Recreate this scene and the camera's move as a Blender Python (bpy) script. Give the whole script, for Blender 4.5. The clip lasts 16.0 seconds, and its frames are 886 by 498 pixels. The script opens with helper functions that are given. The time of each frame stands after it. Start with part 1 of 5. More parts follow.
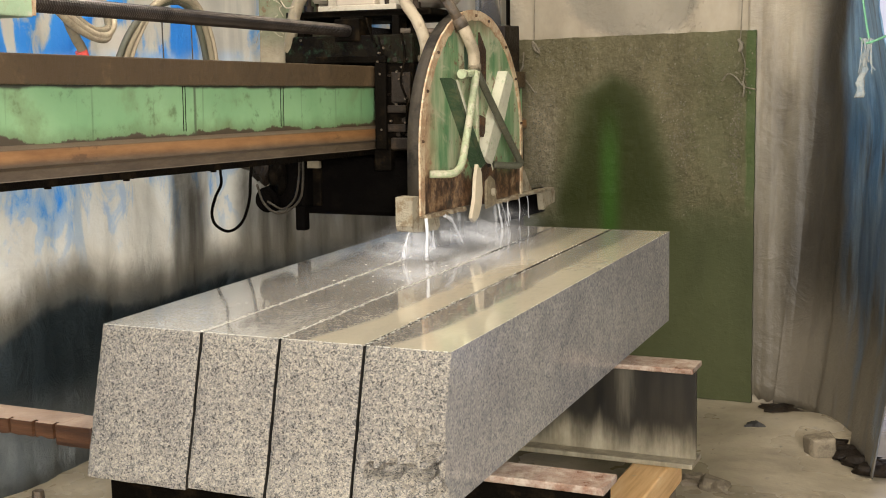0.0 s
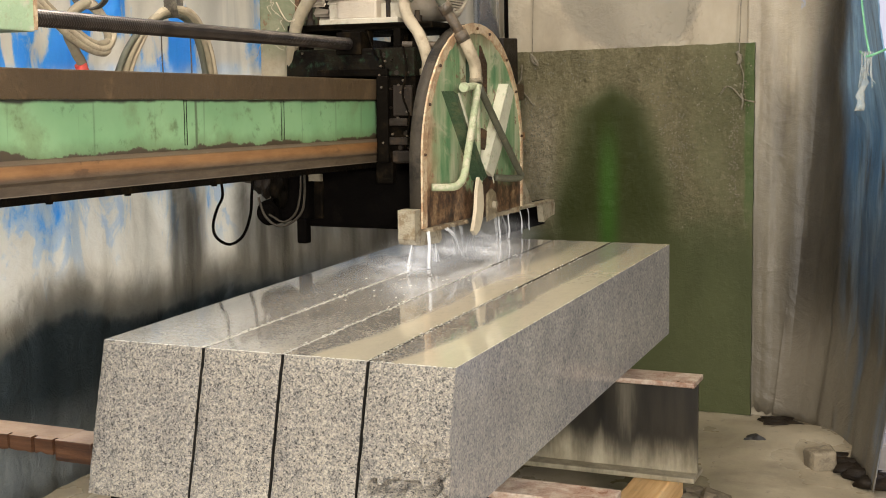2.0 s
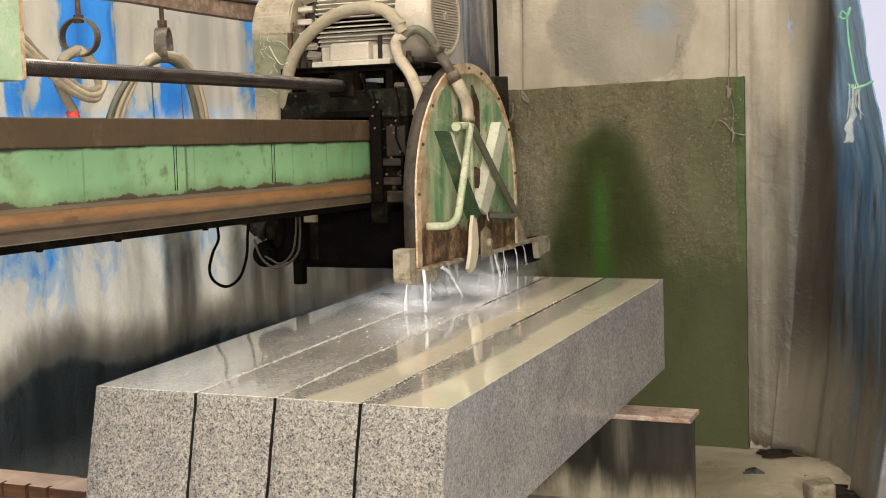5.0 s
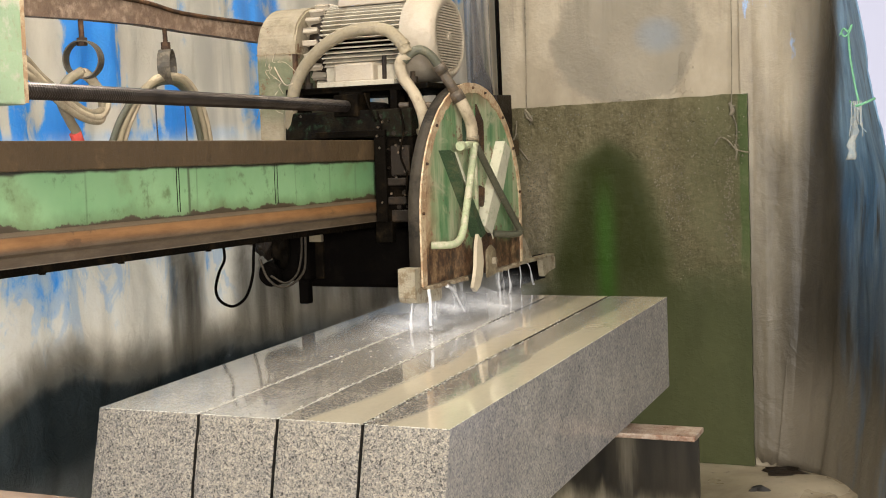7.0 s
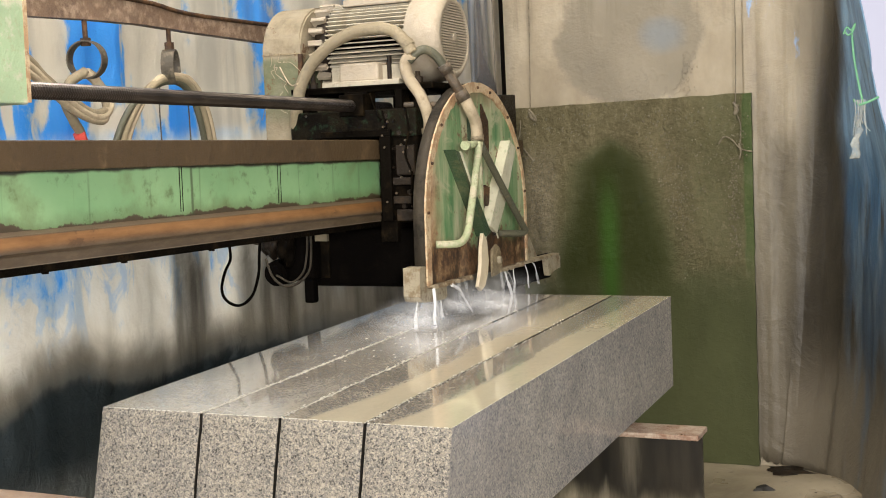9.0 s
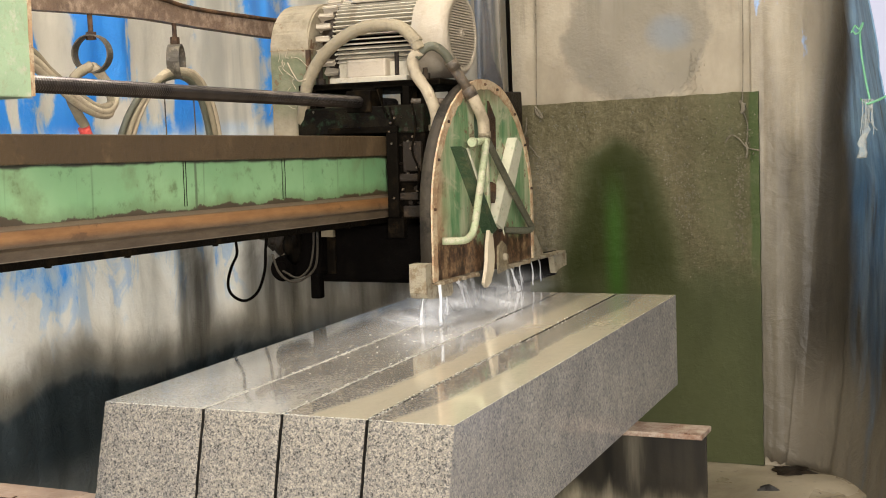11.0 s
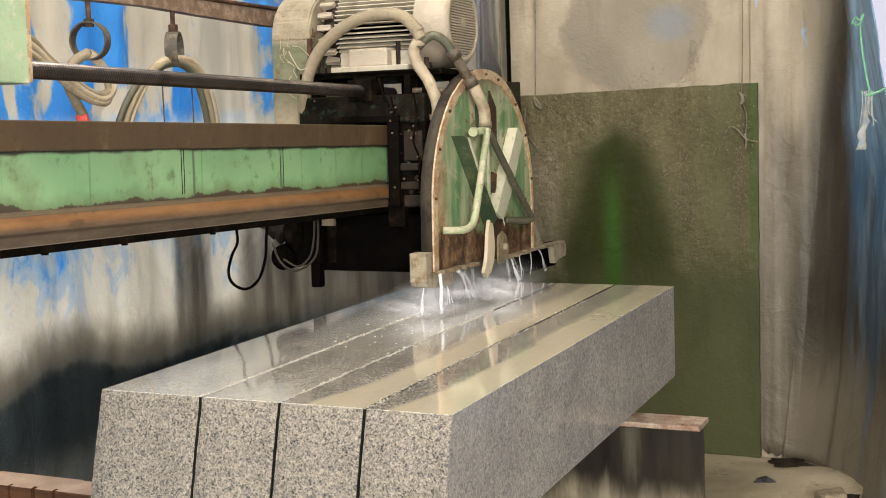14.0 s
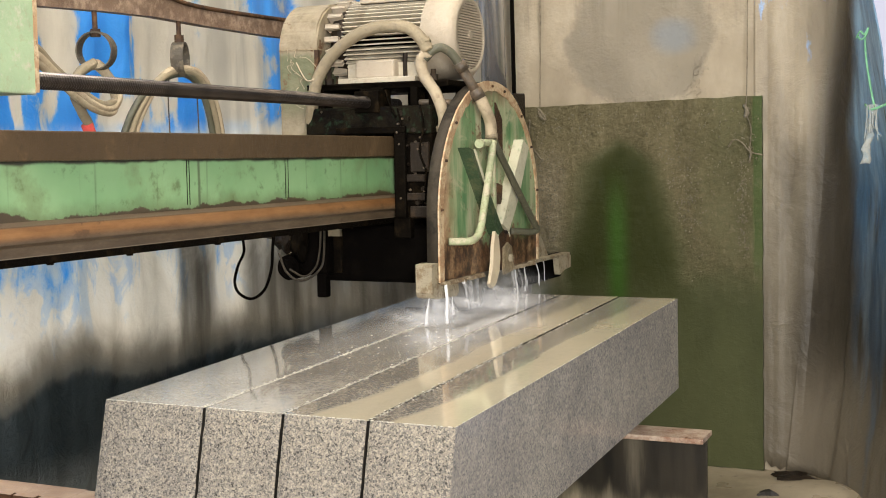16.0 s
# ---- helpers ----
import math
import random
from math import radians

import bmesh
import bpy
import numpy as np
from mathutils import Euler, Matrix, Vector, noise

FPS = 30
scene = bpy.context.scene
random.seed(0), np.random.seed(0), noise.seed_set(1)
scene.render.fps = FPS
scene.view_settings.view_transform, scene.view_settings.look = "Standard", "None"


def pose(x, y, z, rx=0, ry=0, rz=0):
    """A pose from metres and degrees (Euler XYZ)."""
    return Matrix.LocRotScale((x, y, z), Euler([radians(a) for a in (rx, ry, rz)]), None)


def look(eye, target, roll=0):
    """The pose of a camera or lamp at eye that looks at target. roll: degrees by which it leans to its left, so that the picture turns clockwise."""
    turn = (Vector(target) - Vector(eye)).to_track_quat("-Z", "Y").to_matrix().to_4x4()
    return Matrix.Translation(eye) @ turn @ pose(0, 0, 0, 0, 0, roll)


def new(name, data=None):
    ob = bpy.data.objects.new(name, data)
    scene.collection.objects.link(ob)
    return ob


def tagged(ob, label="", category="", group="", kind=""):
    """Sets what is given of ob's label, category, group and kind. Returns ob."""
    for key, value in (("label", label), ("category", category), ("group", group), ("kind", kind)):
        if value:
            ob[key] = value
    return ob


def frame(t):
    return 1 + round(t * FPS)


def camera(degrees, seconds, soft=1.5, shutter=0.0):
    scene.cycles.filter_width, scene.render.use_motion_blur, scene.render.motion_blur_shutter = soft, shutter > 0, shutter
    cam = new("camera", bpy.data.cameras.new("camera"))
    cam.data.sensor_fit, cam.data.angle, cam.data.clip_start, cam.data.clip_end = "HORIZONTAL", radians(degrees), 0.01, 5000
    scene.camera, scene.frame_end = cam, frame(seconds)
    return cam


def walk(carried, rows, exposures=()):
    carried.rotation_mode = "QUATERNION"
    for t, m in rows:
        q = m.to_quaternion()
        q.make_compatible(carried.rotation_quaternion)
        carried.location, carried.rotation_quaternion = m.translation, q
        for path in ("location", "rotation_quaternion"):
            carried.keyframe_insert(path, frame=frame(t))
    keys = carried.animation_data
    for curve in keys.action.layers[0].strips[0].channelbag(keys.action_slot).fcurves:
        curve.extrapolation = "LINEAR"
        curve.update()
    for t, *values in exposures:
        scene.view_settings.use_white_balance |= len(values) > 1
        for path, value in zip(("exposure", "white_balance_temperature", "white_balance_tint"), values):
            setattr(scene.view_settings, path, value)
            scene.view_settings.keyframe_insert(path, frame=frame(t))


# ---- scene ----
cam = camera(38.3, 16.0, soft=1.0)
PATH = [
    (0, (1.051, -2.366, 1.431), (0.241, -0.563, 1.124), -1.3),
    (0.5, (1.04, -2.367, 1.434), (0.233, -0.563, 1.13), -1.2),
    (1, (1.034, -2.368, 1.435), (0.229, -0.562, 1.136), -1.2),
    (1.5, (1.025, -2.364, 1.439), (0.222, -0.557, 1.143), -1.1),
    (2, (1.024, -2.364, 1.441), (0.224, -0.554, 1.149), -1.3),
    (2.5, (1.024, -2.36, 1.444), (0.228, -0.548, 1.155), -1.4),
    (3, (1.022, -2.359, 1.441), (0.228, -0.545, 1.161), -1.6),
    (3.5, (1.018, -2.361, 1.444), (0.228, -0.544, 1.171), -1.7),
    (4, (1.024, -2.359, 1.447), (0.232, -0.542, 1.184), -1.9),
    (6.5, (1.057, -2.356, 1.457), (0.25, -0.538, 1.247), -2.7),
    (7, (1.057, -2.355, 1.459), (0.246, -0.539, 1.249), -2.7),
    (7.5, (1.06, -2.353, 1.454), (0.243, -0.539, 1.246), -2.8),
    (8, (1.061, -2.353, 1.455), (0.242, -0.54, 1.245), -2.9),
    (8.5, (1.06, -2.353, 1.451), (0.241, -0.54, 1.243), -2.9),
    (9, (1.066, -2.353, 1.454), (0.246, -0.541, 1.246), -2.8),
    (11.5, (1.068, -2.34, 1.452), (0.238, -0.533, 1.238), -2.4),
    (12, (1.067, -2.339, 1.449), (0.239, -0.531, 1.232), -2.4),
    (12.5, (1.062, -2.336, 1.449), (0.237, -0.528, 1.228), -2.3),
    (13, (1.063, -2.336, 1.45), (0.238, -0.528, 1.224), -2.2),
    (13.5, (1.062, -2.337, 1.449), (0.238, -0.529, 1.222), -2.1),
    (14, (1.061, -2.336, 1.447), (0.236, -0.528, 1.221), -2.1),
    (14.5, (1.06, -2.337, 1.45), (0.235, -0.529, 1.226), -2.0),
    (15, (1.058, -2.338, 1.453), (0.233, -0.53, 1.232), -2.0),
    (15.5, (1.061, -2.34, 1.452), (0.232, -0.533, 1.238), -1.9),
    (16, (1.06, -2.34, 1.453), (0.23, -0.532, 1.242), -1.8),
]
walk(cam, [(t, look(eye, target, roll)) for t, eye, target, roll in PATH])

# ---- world and lights ----
world = bpy.data.worlds.new("sky")
scene.world = world
world.use_nodes = True
_sky = world.node_tree.nodes.new("ShaderNodeTexSky")
_sky.sky_type = "NISHITA"
_sky.sun_disc = False
_sky.sun_elevation, _sky.sun_rotation = radians(50), radians(250)
_bg = world.node_tree.nodes["Background"]
_bg.inputs["Strength"].default_value = 0.10
world.node_tree.links.new(_sky.outputs["Color"], _bg.inputs["Color"])


def area(name, eye, target, w, h, power, color):
    d = bpy.data.lights.new(name, "AREA")
    d.shape, d.size, d.size_y, d.energy, d.color = "RECTANGLE", w, h, power, color
    ob = new(name, d)
    ob.matrix_world = look(eye, target)
    return ob


# unseen area lamps added to light the place: two from behind the camera, two from overhead
area("unseen_front_lamp", (0.2, -5.2, 1.75), (-0.9, 0.0, 1.2), 2.6, 2.6, 95, (1.0, 0.965, 0.93))
area("unseen_front_lamp", (3.45, -5.25, 2.3), (-0.9, 1.2, 1.0), 1.4, 1.3, 480, (1.0, 0.955, 0.90))
area("unseen_overhead_lamp", (-1.1, 0.3, 3.3), (-1.6, 0.7, 0.6), 0.5, 2.4, 100, (1.0, 0.93, 0.84))
area("unseen_overhead_lamp", (-0.3, 1.5, 3.3), (-0.3, 2.1, 0.0), 1.4, 0.3, 21, (1.0, 0.88, 0.70))
sun = bpy.data.lights.new("sun", "SUN")
sun.energy, sun.angle, sun.color = 5.0, radians(2), (1.0, 0.96, 0.9)
sun_ob = new("sun", sun)
sun_ob.matrix_world = look((-6, 1.5, 6), (0, 1.2, 0))
scene.view_settings.exposure = 0.12


# ---- material kit ----
class Mat:
    def __init__(s, name):
        s.m = bpy.data.materials.new(name)
        s.m.use_nodes = True
        s.t = s.m.node_tree
        s.p = s.t.nodes["Principled BSDF"]
        s.tc = s.t.nodes.new("ShaderNodeTexCoord")
        s.co = s.tc.outputs["Object"]

    def put(s, sock, v):
        if isinstance(v, bpy.types.NodeSocket):
            s.t.links.new(v, sock)
        elif isinstance(v, (tuple, list)) and len(v) == 3 and sock.type == "RGBA":
            sock.default_value = (*v, 1)
        else:
            sock.default_value = v

    def scaled(s, x, y, z, vec=None):
        n = s.t.nodes.new("ShaderNodeMapping")
        s.put(n.inputs["Vector"], vec or s.co)
        n.inputs["Scale"].default_value = (x, y, z)
        return n.outputs[0]

    def noise(s, scale, detail=4.0, rough=0.55, vec=None, dist=0.0):
        n = s.t.nodes.new("ShaderNodeTexNoise")
        s.put(n.inputs["Vector"], vec or s.co)
        n.inputs["Scale"].default_value = scale
        n.inputs["Detail"].default_value = detail
        n.inputs["Roughness"].default_value = rough
        n.inputs["Distortion"].default_value = dist
        return n.outputs[0]

    def cells(s, scale, vec=None):
        n = s.t.nodes.new("ShaderNodeTexVoronoi")
        s.put(n.inputs["Vector"], vec or s.co)
        n.inputs["Scale"].default_value = scale
        return n.outputs["Color"], n.outputs["Distance"]

    def ramp(s, fac, stops):
        n = s.t.nodes.new("ShaderNodeValToRGB")
        s.put(n.inputs[0], fac)
        e = n.color_ramp.elements
        while len(e) < len(stops):
            e.new(0.5)
        for el, (at, c) in zip(e, stops):
            el.position = at
            el.color = (*c, 1) if isinstance(c, tuple) else (c, c, c, 1)
        return n.outputs[0]

    def step(s, v, lo, hi):
        n = s.t.nodes.new("ShaderNodeMapRange")
        n.interpolation_type = "SMOOTHSTEP"
        s.put(n.inputs[0], v)
        n.inputs[1].default_value, n.inputs[2].default_value = lo, hi
        return n.outputs[0]

    def mix(s, f, a, b, kind="MIX"):
        n = s.t.nodes.new("ShaderNodeMix")
        n.data_type, n.blend_type = "RGBA", kind
        s.put(n.inputs[0], f)
        s.put(n.inputs[6], a)
        s.put(n.inputs[7], b)
        return n.outputs[2]

    def calc(s, op, a, b=0.0):
        n = s.t.nodes.new("ShaderNodeMath")
        n.operation = op
        s.put(n.inputs[0], a)
        s.put(n.inputs[1], b)
        return n.outputs[0]

    def axes(s):
        n = s.t.nodes.new("ShaderNodeSeparateXYZ")
        s.put(n.inputs[0], s.co)
        return n.outputs[0], n.outputs[1], n.outputs[2]

    def facing(s):
        g = s.t.nodes.new("ShaderNodeNewGeometry")
        n = s.t.nodes.new("ShaderNodeSeparateXYZ")
        s.put(n.inputs[0], g.outputs["Normal"])
        return n.outputs[2]

    def bump(s, h, strength=0.5, dist=0.01):
        n = s.t.nodes.new("ShaderNodeBump")
        s.put(n.inputs["Height"], h)
        n.inputs["Strength"].default_value, n.inputs["Distance"].default_value = strength, dist
        s.put(s.p.inputs["Normal"], n.outputs[0])

    def done(s, color, rough=0.6, metal=0.0, spec=0.5):
        s.put(s.p.inputs["Base Color"], color)
        s.put(s.p.inputs["Roughness"], rough)
        s.put(s.p.inputs["Metallic"], metal)
        s.put(s.p.inputs["Specular IOR Level"], spec)
        return s.m


def granite(name, bright, rough, spec, slurry=None, coarse=1.0, bump=0.25, even=0.0, tint=(0.28, 0.29, 0.315)):
    g = Mat(name)
    c1, _ = g.cells(330 / coarse)
    c2, _ = g.cells(140 / coarse)
    sep, sep2 = g.t.nodes.new("ShaderNodeSeparateColor"), g.t.nodes.new("ShaderNodeSeparateColor")
    g.put(sep.inputs[0], c1)
    g.put(sep2.inputs[0], c2)
    mixed = g.calc("ADD", g.calc("MULTIPLY", sep.outputs[0], 0.55), g.calc("MULTIPLY", sep2.outputs[1], 0.22))
    base = g.ramp(g.calc("ADD", mixed, g.calc("MULTIPLY", g.noise(420 / coarse, 2), 0.25)),
                  [(0.16, 0.055), (0.29, 0.16), (0.45, 0.29), (0.62, (0.385, 0.362, 0.325)), (0.84, (0.56, 0.535, 0.485))])
    base = g.mix(even, base, tint)
    cloud = g.ramp(g.noise(7, 6, 0.6), [(0.3, (0.80, 0.77, 0.74)), (0.7, (1.10, 1.06, 0.98))])
    col = g.mix(1.0, g.mix(1.0, base, cloud, "MULTIPLY"), (bright, bright * 0.965, bright * 0.915), "MULTIPLY")
    r = rough
    if slurry is not None:
        x, y, z = g.axes()
        lo, hi, amount, pale = slurry
        wob = g.calc("MULTIPLY", g.calc("SUBTRACT", g.noise(3.0, 4, vec=g.scaled(1, 0.4, 1)), 0.5), 0.14)
        flare = g.calc("MULTIPLY", g.step(y, 0.30, -0.05), 0.055)
        film = g.step(g.calc("ADD", g.calc("ADD", x, wob), flare), lo, hi)
        film = g.calc("MULTIPLY", film, g.ramp(g.noise(9, 5, vec=g.scaled(1, 0.25, 1)), [(0.25, amount * 0.7), (0.6, amount)]))
        # thin grey water film, painted paler to stand in for the reflected sheen
        film_sheen = g.calc("MULTIPLY", g.step(g.noise(4, 5, 0.6, vec=g.scaled(1, 0.3, 1)), 0.2, 0.8), pale)
        col = g.mix(film_sheen, col, (0.56, 0.54, 0.505))
        col = g.mix(film, col, (0.66, 0.58, 0.425))
        r = g.calc("ADD", g.calc("MULTIPLY", g.noise(14, 3), 0.12), rough)
        g.p.inputs["Coat Weight"].default_value, g.p.inputs["Coat IOR"].default_value = 0.9, 1.45
        g.put(g.p.inputs["Coat Roughness"], g.calc("ADD", g.calc("MULTIPLY", film_sheen, 0.14), 0.03))
        g.bump(g.noise(26, 3), 0.10, 0.004)
    else:
        g.bump(g.noise(330, 3), bump, 0.003)
    return g.done(col, r, 0.0, spec)


# wet cut faces, darkened further to carry the shade inside the narrow kerfs
granite_kerf_shade = granite("granite_wet_kerf_shade", 0.09, 0.3, 0.3, coarse=0.8, bump=0.05)
granite_end = granite("granite_end", 0.73, 0.75, 0.35, coarse=1.02, bump=0.6, even=0.0, tint=(0.30, 0.275, 0.235))
granite_side = granite("granite_side", 1.02, 0.16, 0.5, coarse=1.5, bump=0.05, even=0.52, tint=(0.27, 0.292, 0.335))


def painted(name, paint, under, grime, cover=0.55, rough=0.5, scale=9.0, drips=False, dirty=0.5, spec=0.4, soft=0.13):
    g = Mat(name)
    worn = g.step(g.noise(scale, 8, 0.7), cover - soft * 0.4, cover + soft * 0.6)
    tone = g.ramp(g.noise(scale * 0.4, 4), [(0.25, tuple(c * 0.78 for c in paint)), (0.75, tuple(min(1, c * 1.15) for c in paint))])
    col = g.mix(worn, tone, under)
    if drips:
        streak = g.step(g.noise(7, 4, vec=g.scaled(0.1, 5, 0.35)), 0.56, 0.75)
        col = g.mix(g.calc("MULTIPLY", streak, 0.6), col, grime)
    dust = g.step(g.noise(scale * 3.1, 5, 0.7), 0.5, 0.8)
    col = g.mix(g.calc("MULTIPLY", dust, dirty), col, grime)
    g.bump(g.calc("ADD", g.noise(scale * 9, 5, 0.65), g.noise(scale * 2.5, 4)), 0.55, 0.006)
    return g.done(col, g.ramp(g.noise(scale, 3), [(0.3, rough - 0.12), (0.7, rough + 0.15)]), 0.0, spec)


beam_green = Mat("beam_green")
_x, _y, _z = beam_green.axes()
_n = beam_green.noise(10, 6, 0.6)
_tone = beam_green.ramp(beam_green.noise(3.5, 4), [(0.3, (0.165, 0.32, 0.15)), (0.7, (0.255, 0.425, 0.215))])
_c = beam_green.mix(beam_green.calc("MULTIPLY", beam_green.step(beam_green.noise(18, 7, 0.7), 0.56, 0.70), 0.8), _tone, (0.07, 0.13, 0.05))
_c = beam_green.mix(beam_green.calc("MULTIPLY", beam_green.step(beam_green.noise(4.5, 7, 0.68), 0.50, 0.66), 0.55), _c, (0.15, 0.20, 0.085))
_c = beam_green.mix(beam_green.calc("MULTIPLY", beam_green.step(beam_green.noise(6, 4, vec=beam_green.scaled(0.1, 6, 0.25)), 0.60, 0.70), 0.55), _c, (0.06, 0.10, 0.04))
_hi = beam_green.calc("MULTIPLY", beam_green.calc("SUBTRACT", beam_green.noise(2.3, 2, vec=beam_green.scaled(1, 1, 0.2)), 0.50), 0.06)
_rag = beam_green.calc("MULTIPLY", beam_green.calc("SUBTRACT", beam_green.noise(14, 8, 0.72), 0.5), 0.07)
_lev = beam_green.calc("ADD", _z, beam_green.calc("SUBTRACT", beam_green.calc("MULTIPLY", _rag, 0.8), beam_green.calc("SUBTRACT", beam_green.calc("MAXIMUM", _hi, -0.006), 0.006)))
_c = beam_green.mix(beam_green.calc("MULTIPLY", beam_green.step(_lev, -0.135, -0.180), 0.55), _c, (0.10, 0.13, 0.05))
_c = beam_green.mix(beam_green.step(_lev, -0.172, -0.177), _c, (0.062, 0.045, 0.024))
_spill = beam_green.calc("MULTIPLY", beam_green.step(beam_green.calc("ABSOLUTE", beam_green.calc("SUBTRACT", beam_green.calc("ADD", _y, beam_green.calc("MULTIPLY", beam_green.noise(20, 3, vec=beam_green.scaled(0, 0, 1)), 0.006)), 0.655)), 0.008, 0.002), 0.7)
_c = beam_green.mix(_spill, _c, (0.05, 0.055, 0.025))
_top = beam_green.step(beam_green.calc("ADD", _z, beam_green.calc("MULTIPLY", _n, 0.02)), -0.064, -0.056)
_c = beam_green.mix(_top, _c, (0.03, 0.03, 0.015))
beam_green.bump(beam_green.noise(60, 4), 0.2, 0.003)
beam_green = beam_green.done(_c, 0.42)

rail_brown = painted("rail_brown", (0.072, 0.047, 0.024), (0.12, 0.078, 0.04), (0.028, 0.019, 0.011), 0.60, 0.5, 6, dirty=0.7, spec=0.3)
g = Mat("rail_rust")
_x, _y, _z = g.axes()
_s = g.noise(4, 6, 0.6, vec=g.scaled(1, 0.22, 5))
_f = g.noise(26, 6, 0.7, vec=g.scaled(1, 0.35, 1.6))
_or = g.ramp(g.calc("ADD", g.calc("MULTIPLY", _s, 0.65), g.calc("MULTIPLY", _f, 0.35)), [(0.32, (0.085, 0.042, 0.017)), (0.46, (0.18, 0.085, 0.030)), (0.6, (0.265, 0.135, 0.052)), (0.74, (0.33, 0.20, 0.095))])
_br = g.ramp(_f, [(0.3, (0.055, 0.038, 0.023)), (0.55, (0.10, 0.072, 0.045)), (0.75, (0.15, 0.11, 0.072))])
_c = g.mix(g.step(g.calc("ADD", _z, g.calc("MULTIPLY", _s, 0.016)), -0.203, -0.226), _or, _br)
_c = g.mix(g.calc("MULTIPLY", g.step(_z, -0.2005, -0.1965), 0.9), _c, g.mix(0.6, _br, (0.10, 0.072, 0.05)))
_c = g.mix(g.calc("MULTIPLY", g.step(g.noise(13, 7, 0.72, vec=g.scaled(1, 0.5, 1)), 0.58, 0.66), 0.6), _c, (0.06, 0.035, 0.018))
_c = g.mix(g.step(_z, -0.2590, -0.2610), _c, (0.19, 0.155, 0.115))
g.bump(_f, 0.3, 0.004)
rail_rust = g.done(_c, 0.45, 0.0, 0.4)
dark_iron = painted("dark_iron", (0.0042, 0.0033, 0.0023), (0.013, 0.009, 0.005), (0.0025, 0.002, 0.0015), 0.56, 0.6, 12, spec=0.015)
iron_green = painted("iron_green", (0.010, 0.008, 0.005), (0.005, 0.004, 0.003), (0.030, 0.060, 0.034), 0.50, 0.5, 11, dirty=0.8, spec=0.03)
brown_iron = painted("brown_iron", (0.014, 0.0095, 0.006), (0.034, 0.022, 0.012), (0.007, 0.005, 0.003), 0.55, 0.55, 12, spec=0.2)
cream = painted("cream_paint", (0.39, 0.33, 0.25), (0.44, 0.375, 0.285), (0.27, 0.22, 0.15), 0.60, 0.45, 9, dirty=0.5)
fin_grey = painted("fin_paint", (0.40, 0.355, 0.27), (0.30, 0.26, 0.19), (0.13, 0.105, 0.075), 0.58, 0.55, 12, dirty=0.6)
plate_green = painted("plate_green", (0.36, 0.48, 0.30), (0.50, 0.50, 0.38), (0.30, 0.22, 0.13), 0.58, 0.55, 14)
hose_tan = painted("hose_tan", (0.26, 0.215, 0.142), (0.21, 0.175, 0.12), (0.13, 0.105, 0.07), 0.56, 0.65, 15, dirty=0.6, spec=0.25)
hose_pale = painted("hose_pale", (0.42, 0.345, 0.24), (0.28, 0.225, 0.15), (0.17, 0.14, 0.095), 0.58, 0.6, 15, dirty=0.6, spec=0.25)
pipe_green = painted("pipe_green", (0.36, 0.40, 0.24), (0.46, 0.42, 0.30), (0.12, 0.085, 0.045), 0.52, 0.5, 18, dirty=0.9)
pipe_olive = painted("pipe_olive", (0.085, 0.083, 0.055), (0.15, 0.125, 0.08), (0.04, 0.03, 0.02), 0.6, 0.5, 14)
pipe_steel = painted("pipe_steel", (0.065, 0.050, 0.034), (0.11, 0.078, 0.05), (0.045, 0.034, 0.023), 0.5, 0.45, 18)
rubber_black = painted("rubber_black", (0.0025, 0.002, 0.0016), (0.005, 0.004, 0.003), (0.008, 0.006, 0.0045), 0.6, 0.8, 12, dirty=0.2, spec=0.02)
rim_grey = painted("rim_grey", (0.042, 0.034, 0.024), (0.018, 0.015, 0.011), (0.09, 0.072, 0.05), 0.55, 0.7, 9, spec=0.2)
rust_dark = painted("rust_dark", (0.045, 0.024, 0.013), (0.11, 0.058, 0.028), (0.010, 0.007, 0.005), 0.52, 0.65, 20, dirty=0.9, spec=0.25)
scaly = painted("mud_scale", (0.33, 0.285, 0.20), (0.20, 0.15, 0.09), (0.08, 0.055, 0.03), 0.52, 0.75, 24, dirty=0.75)
rust_pink = painted("rust_pink", (0.23, 0.128, 0.082), (0.46, 0.38, 0.30), (0.09, 0.045, 0.028), 0.48, 0.38, 22, dirty=0.75, soft=0.3)
steel_web = Mat("steel_web")
_x, _y, _z = steel_web.axes()
_dr = steel_web.noise(9, 5, 0.6, vec=steel_web.scaled(1.2, 1, 0.12))
# near-black upper web holds the shade under the flange; slurry wash stays below
_c = steel_web.ramp(_dr, [(0.40, (0.007, 0.006, 0.004)), (0.58, (0.026, 0.022, 0.015)), (0.74, (0.11, 0.097, 0.07))])
_wash = steel_web.step(steel_web.calc("ADD", _z, steel_web.calc("MULTIPLY", _dr, 0.30)), 0.47, 0.33)
_c = steel_web.mix(_wash, _c, steel_web.ramp(steel_web.noise(16, 6, 0.7, vec=steel_web.scaled(1, 1, 0.4)), [(0.3, (0.17, 0.145, 0.092)), (0.6, (0.35, 0.305, 0.215)), (0.8, (0.45, 0.40, 0.29))]))
steel_web.bump(steel_web.noise(40, 4), 0.2, 0.004)
steel_web = steel_web.done(_c, 0.38)

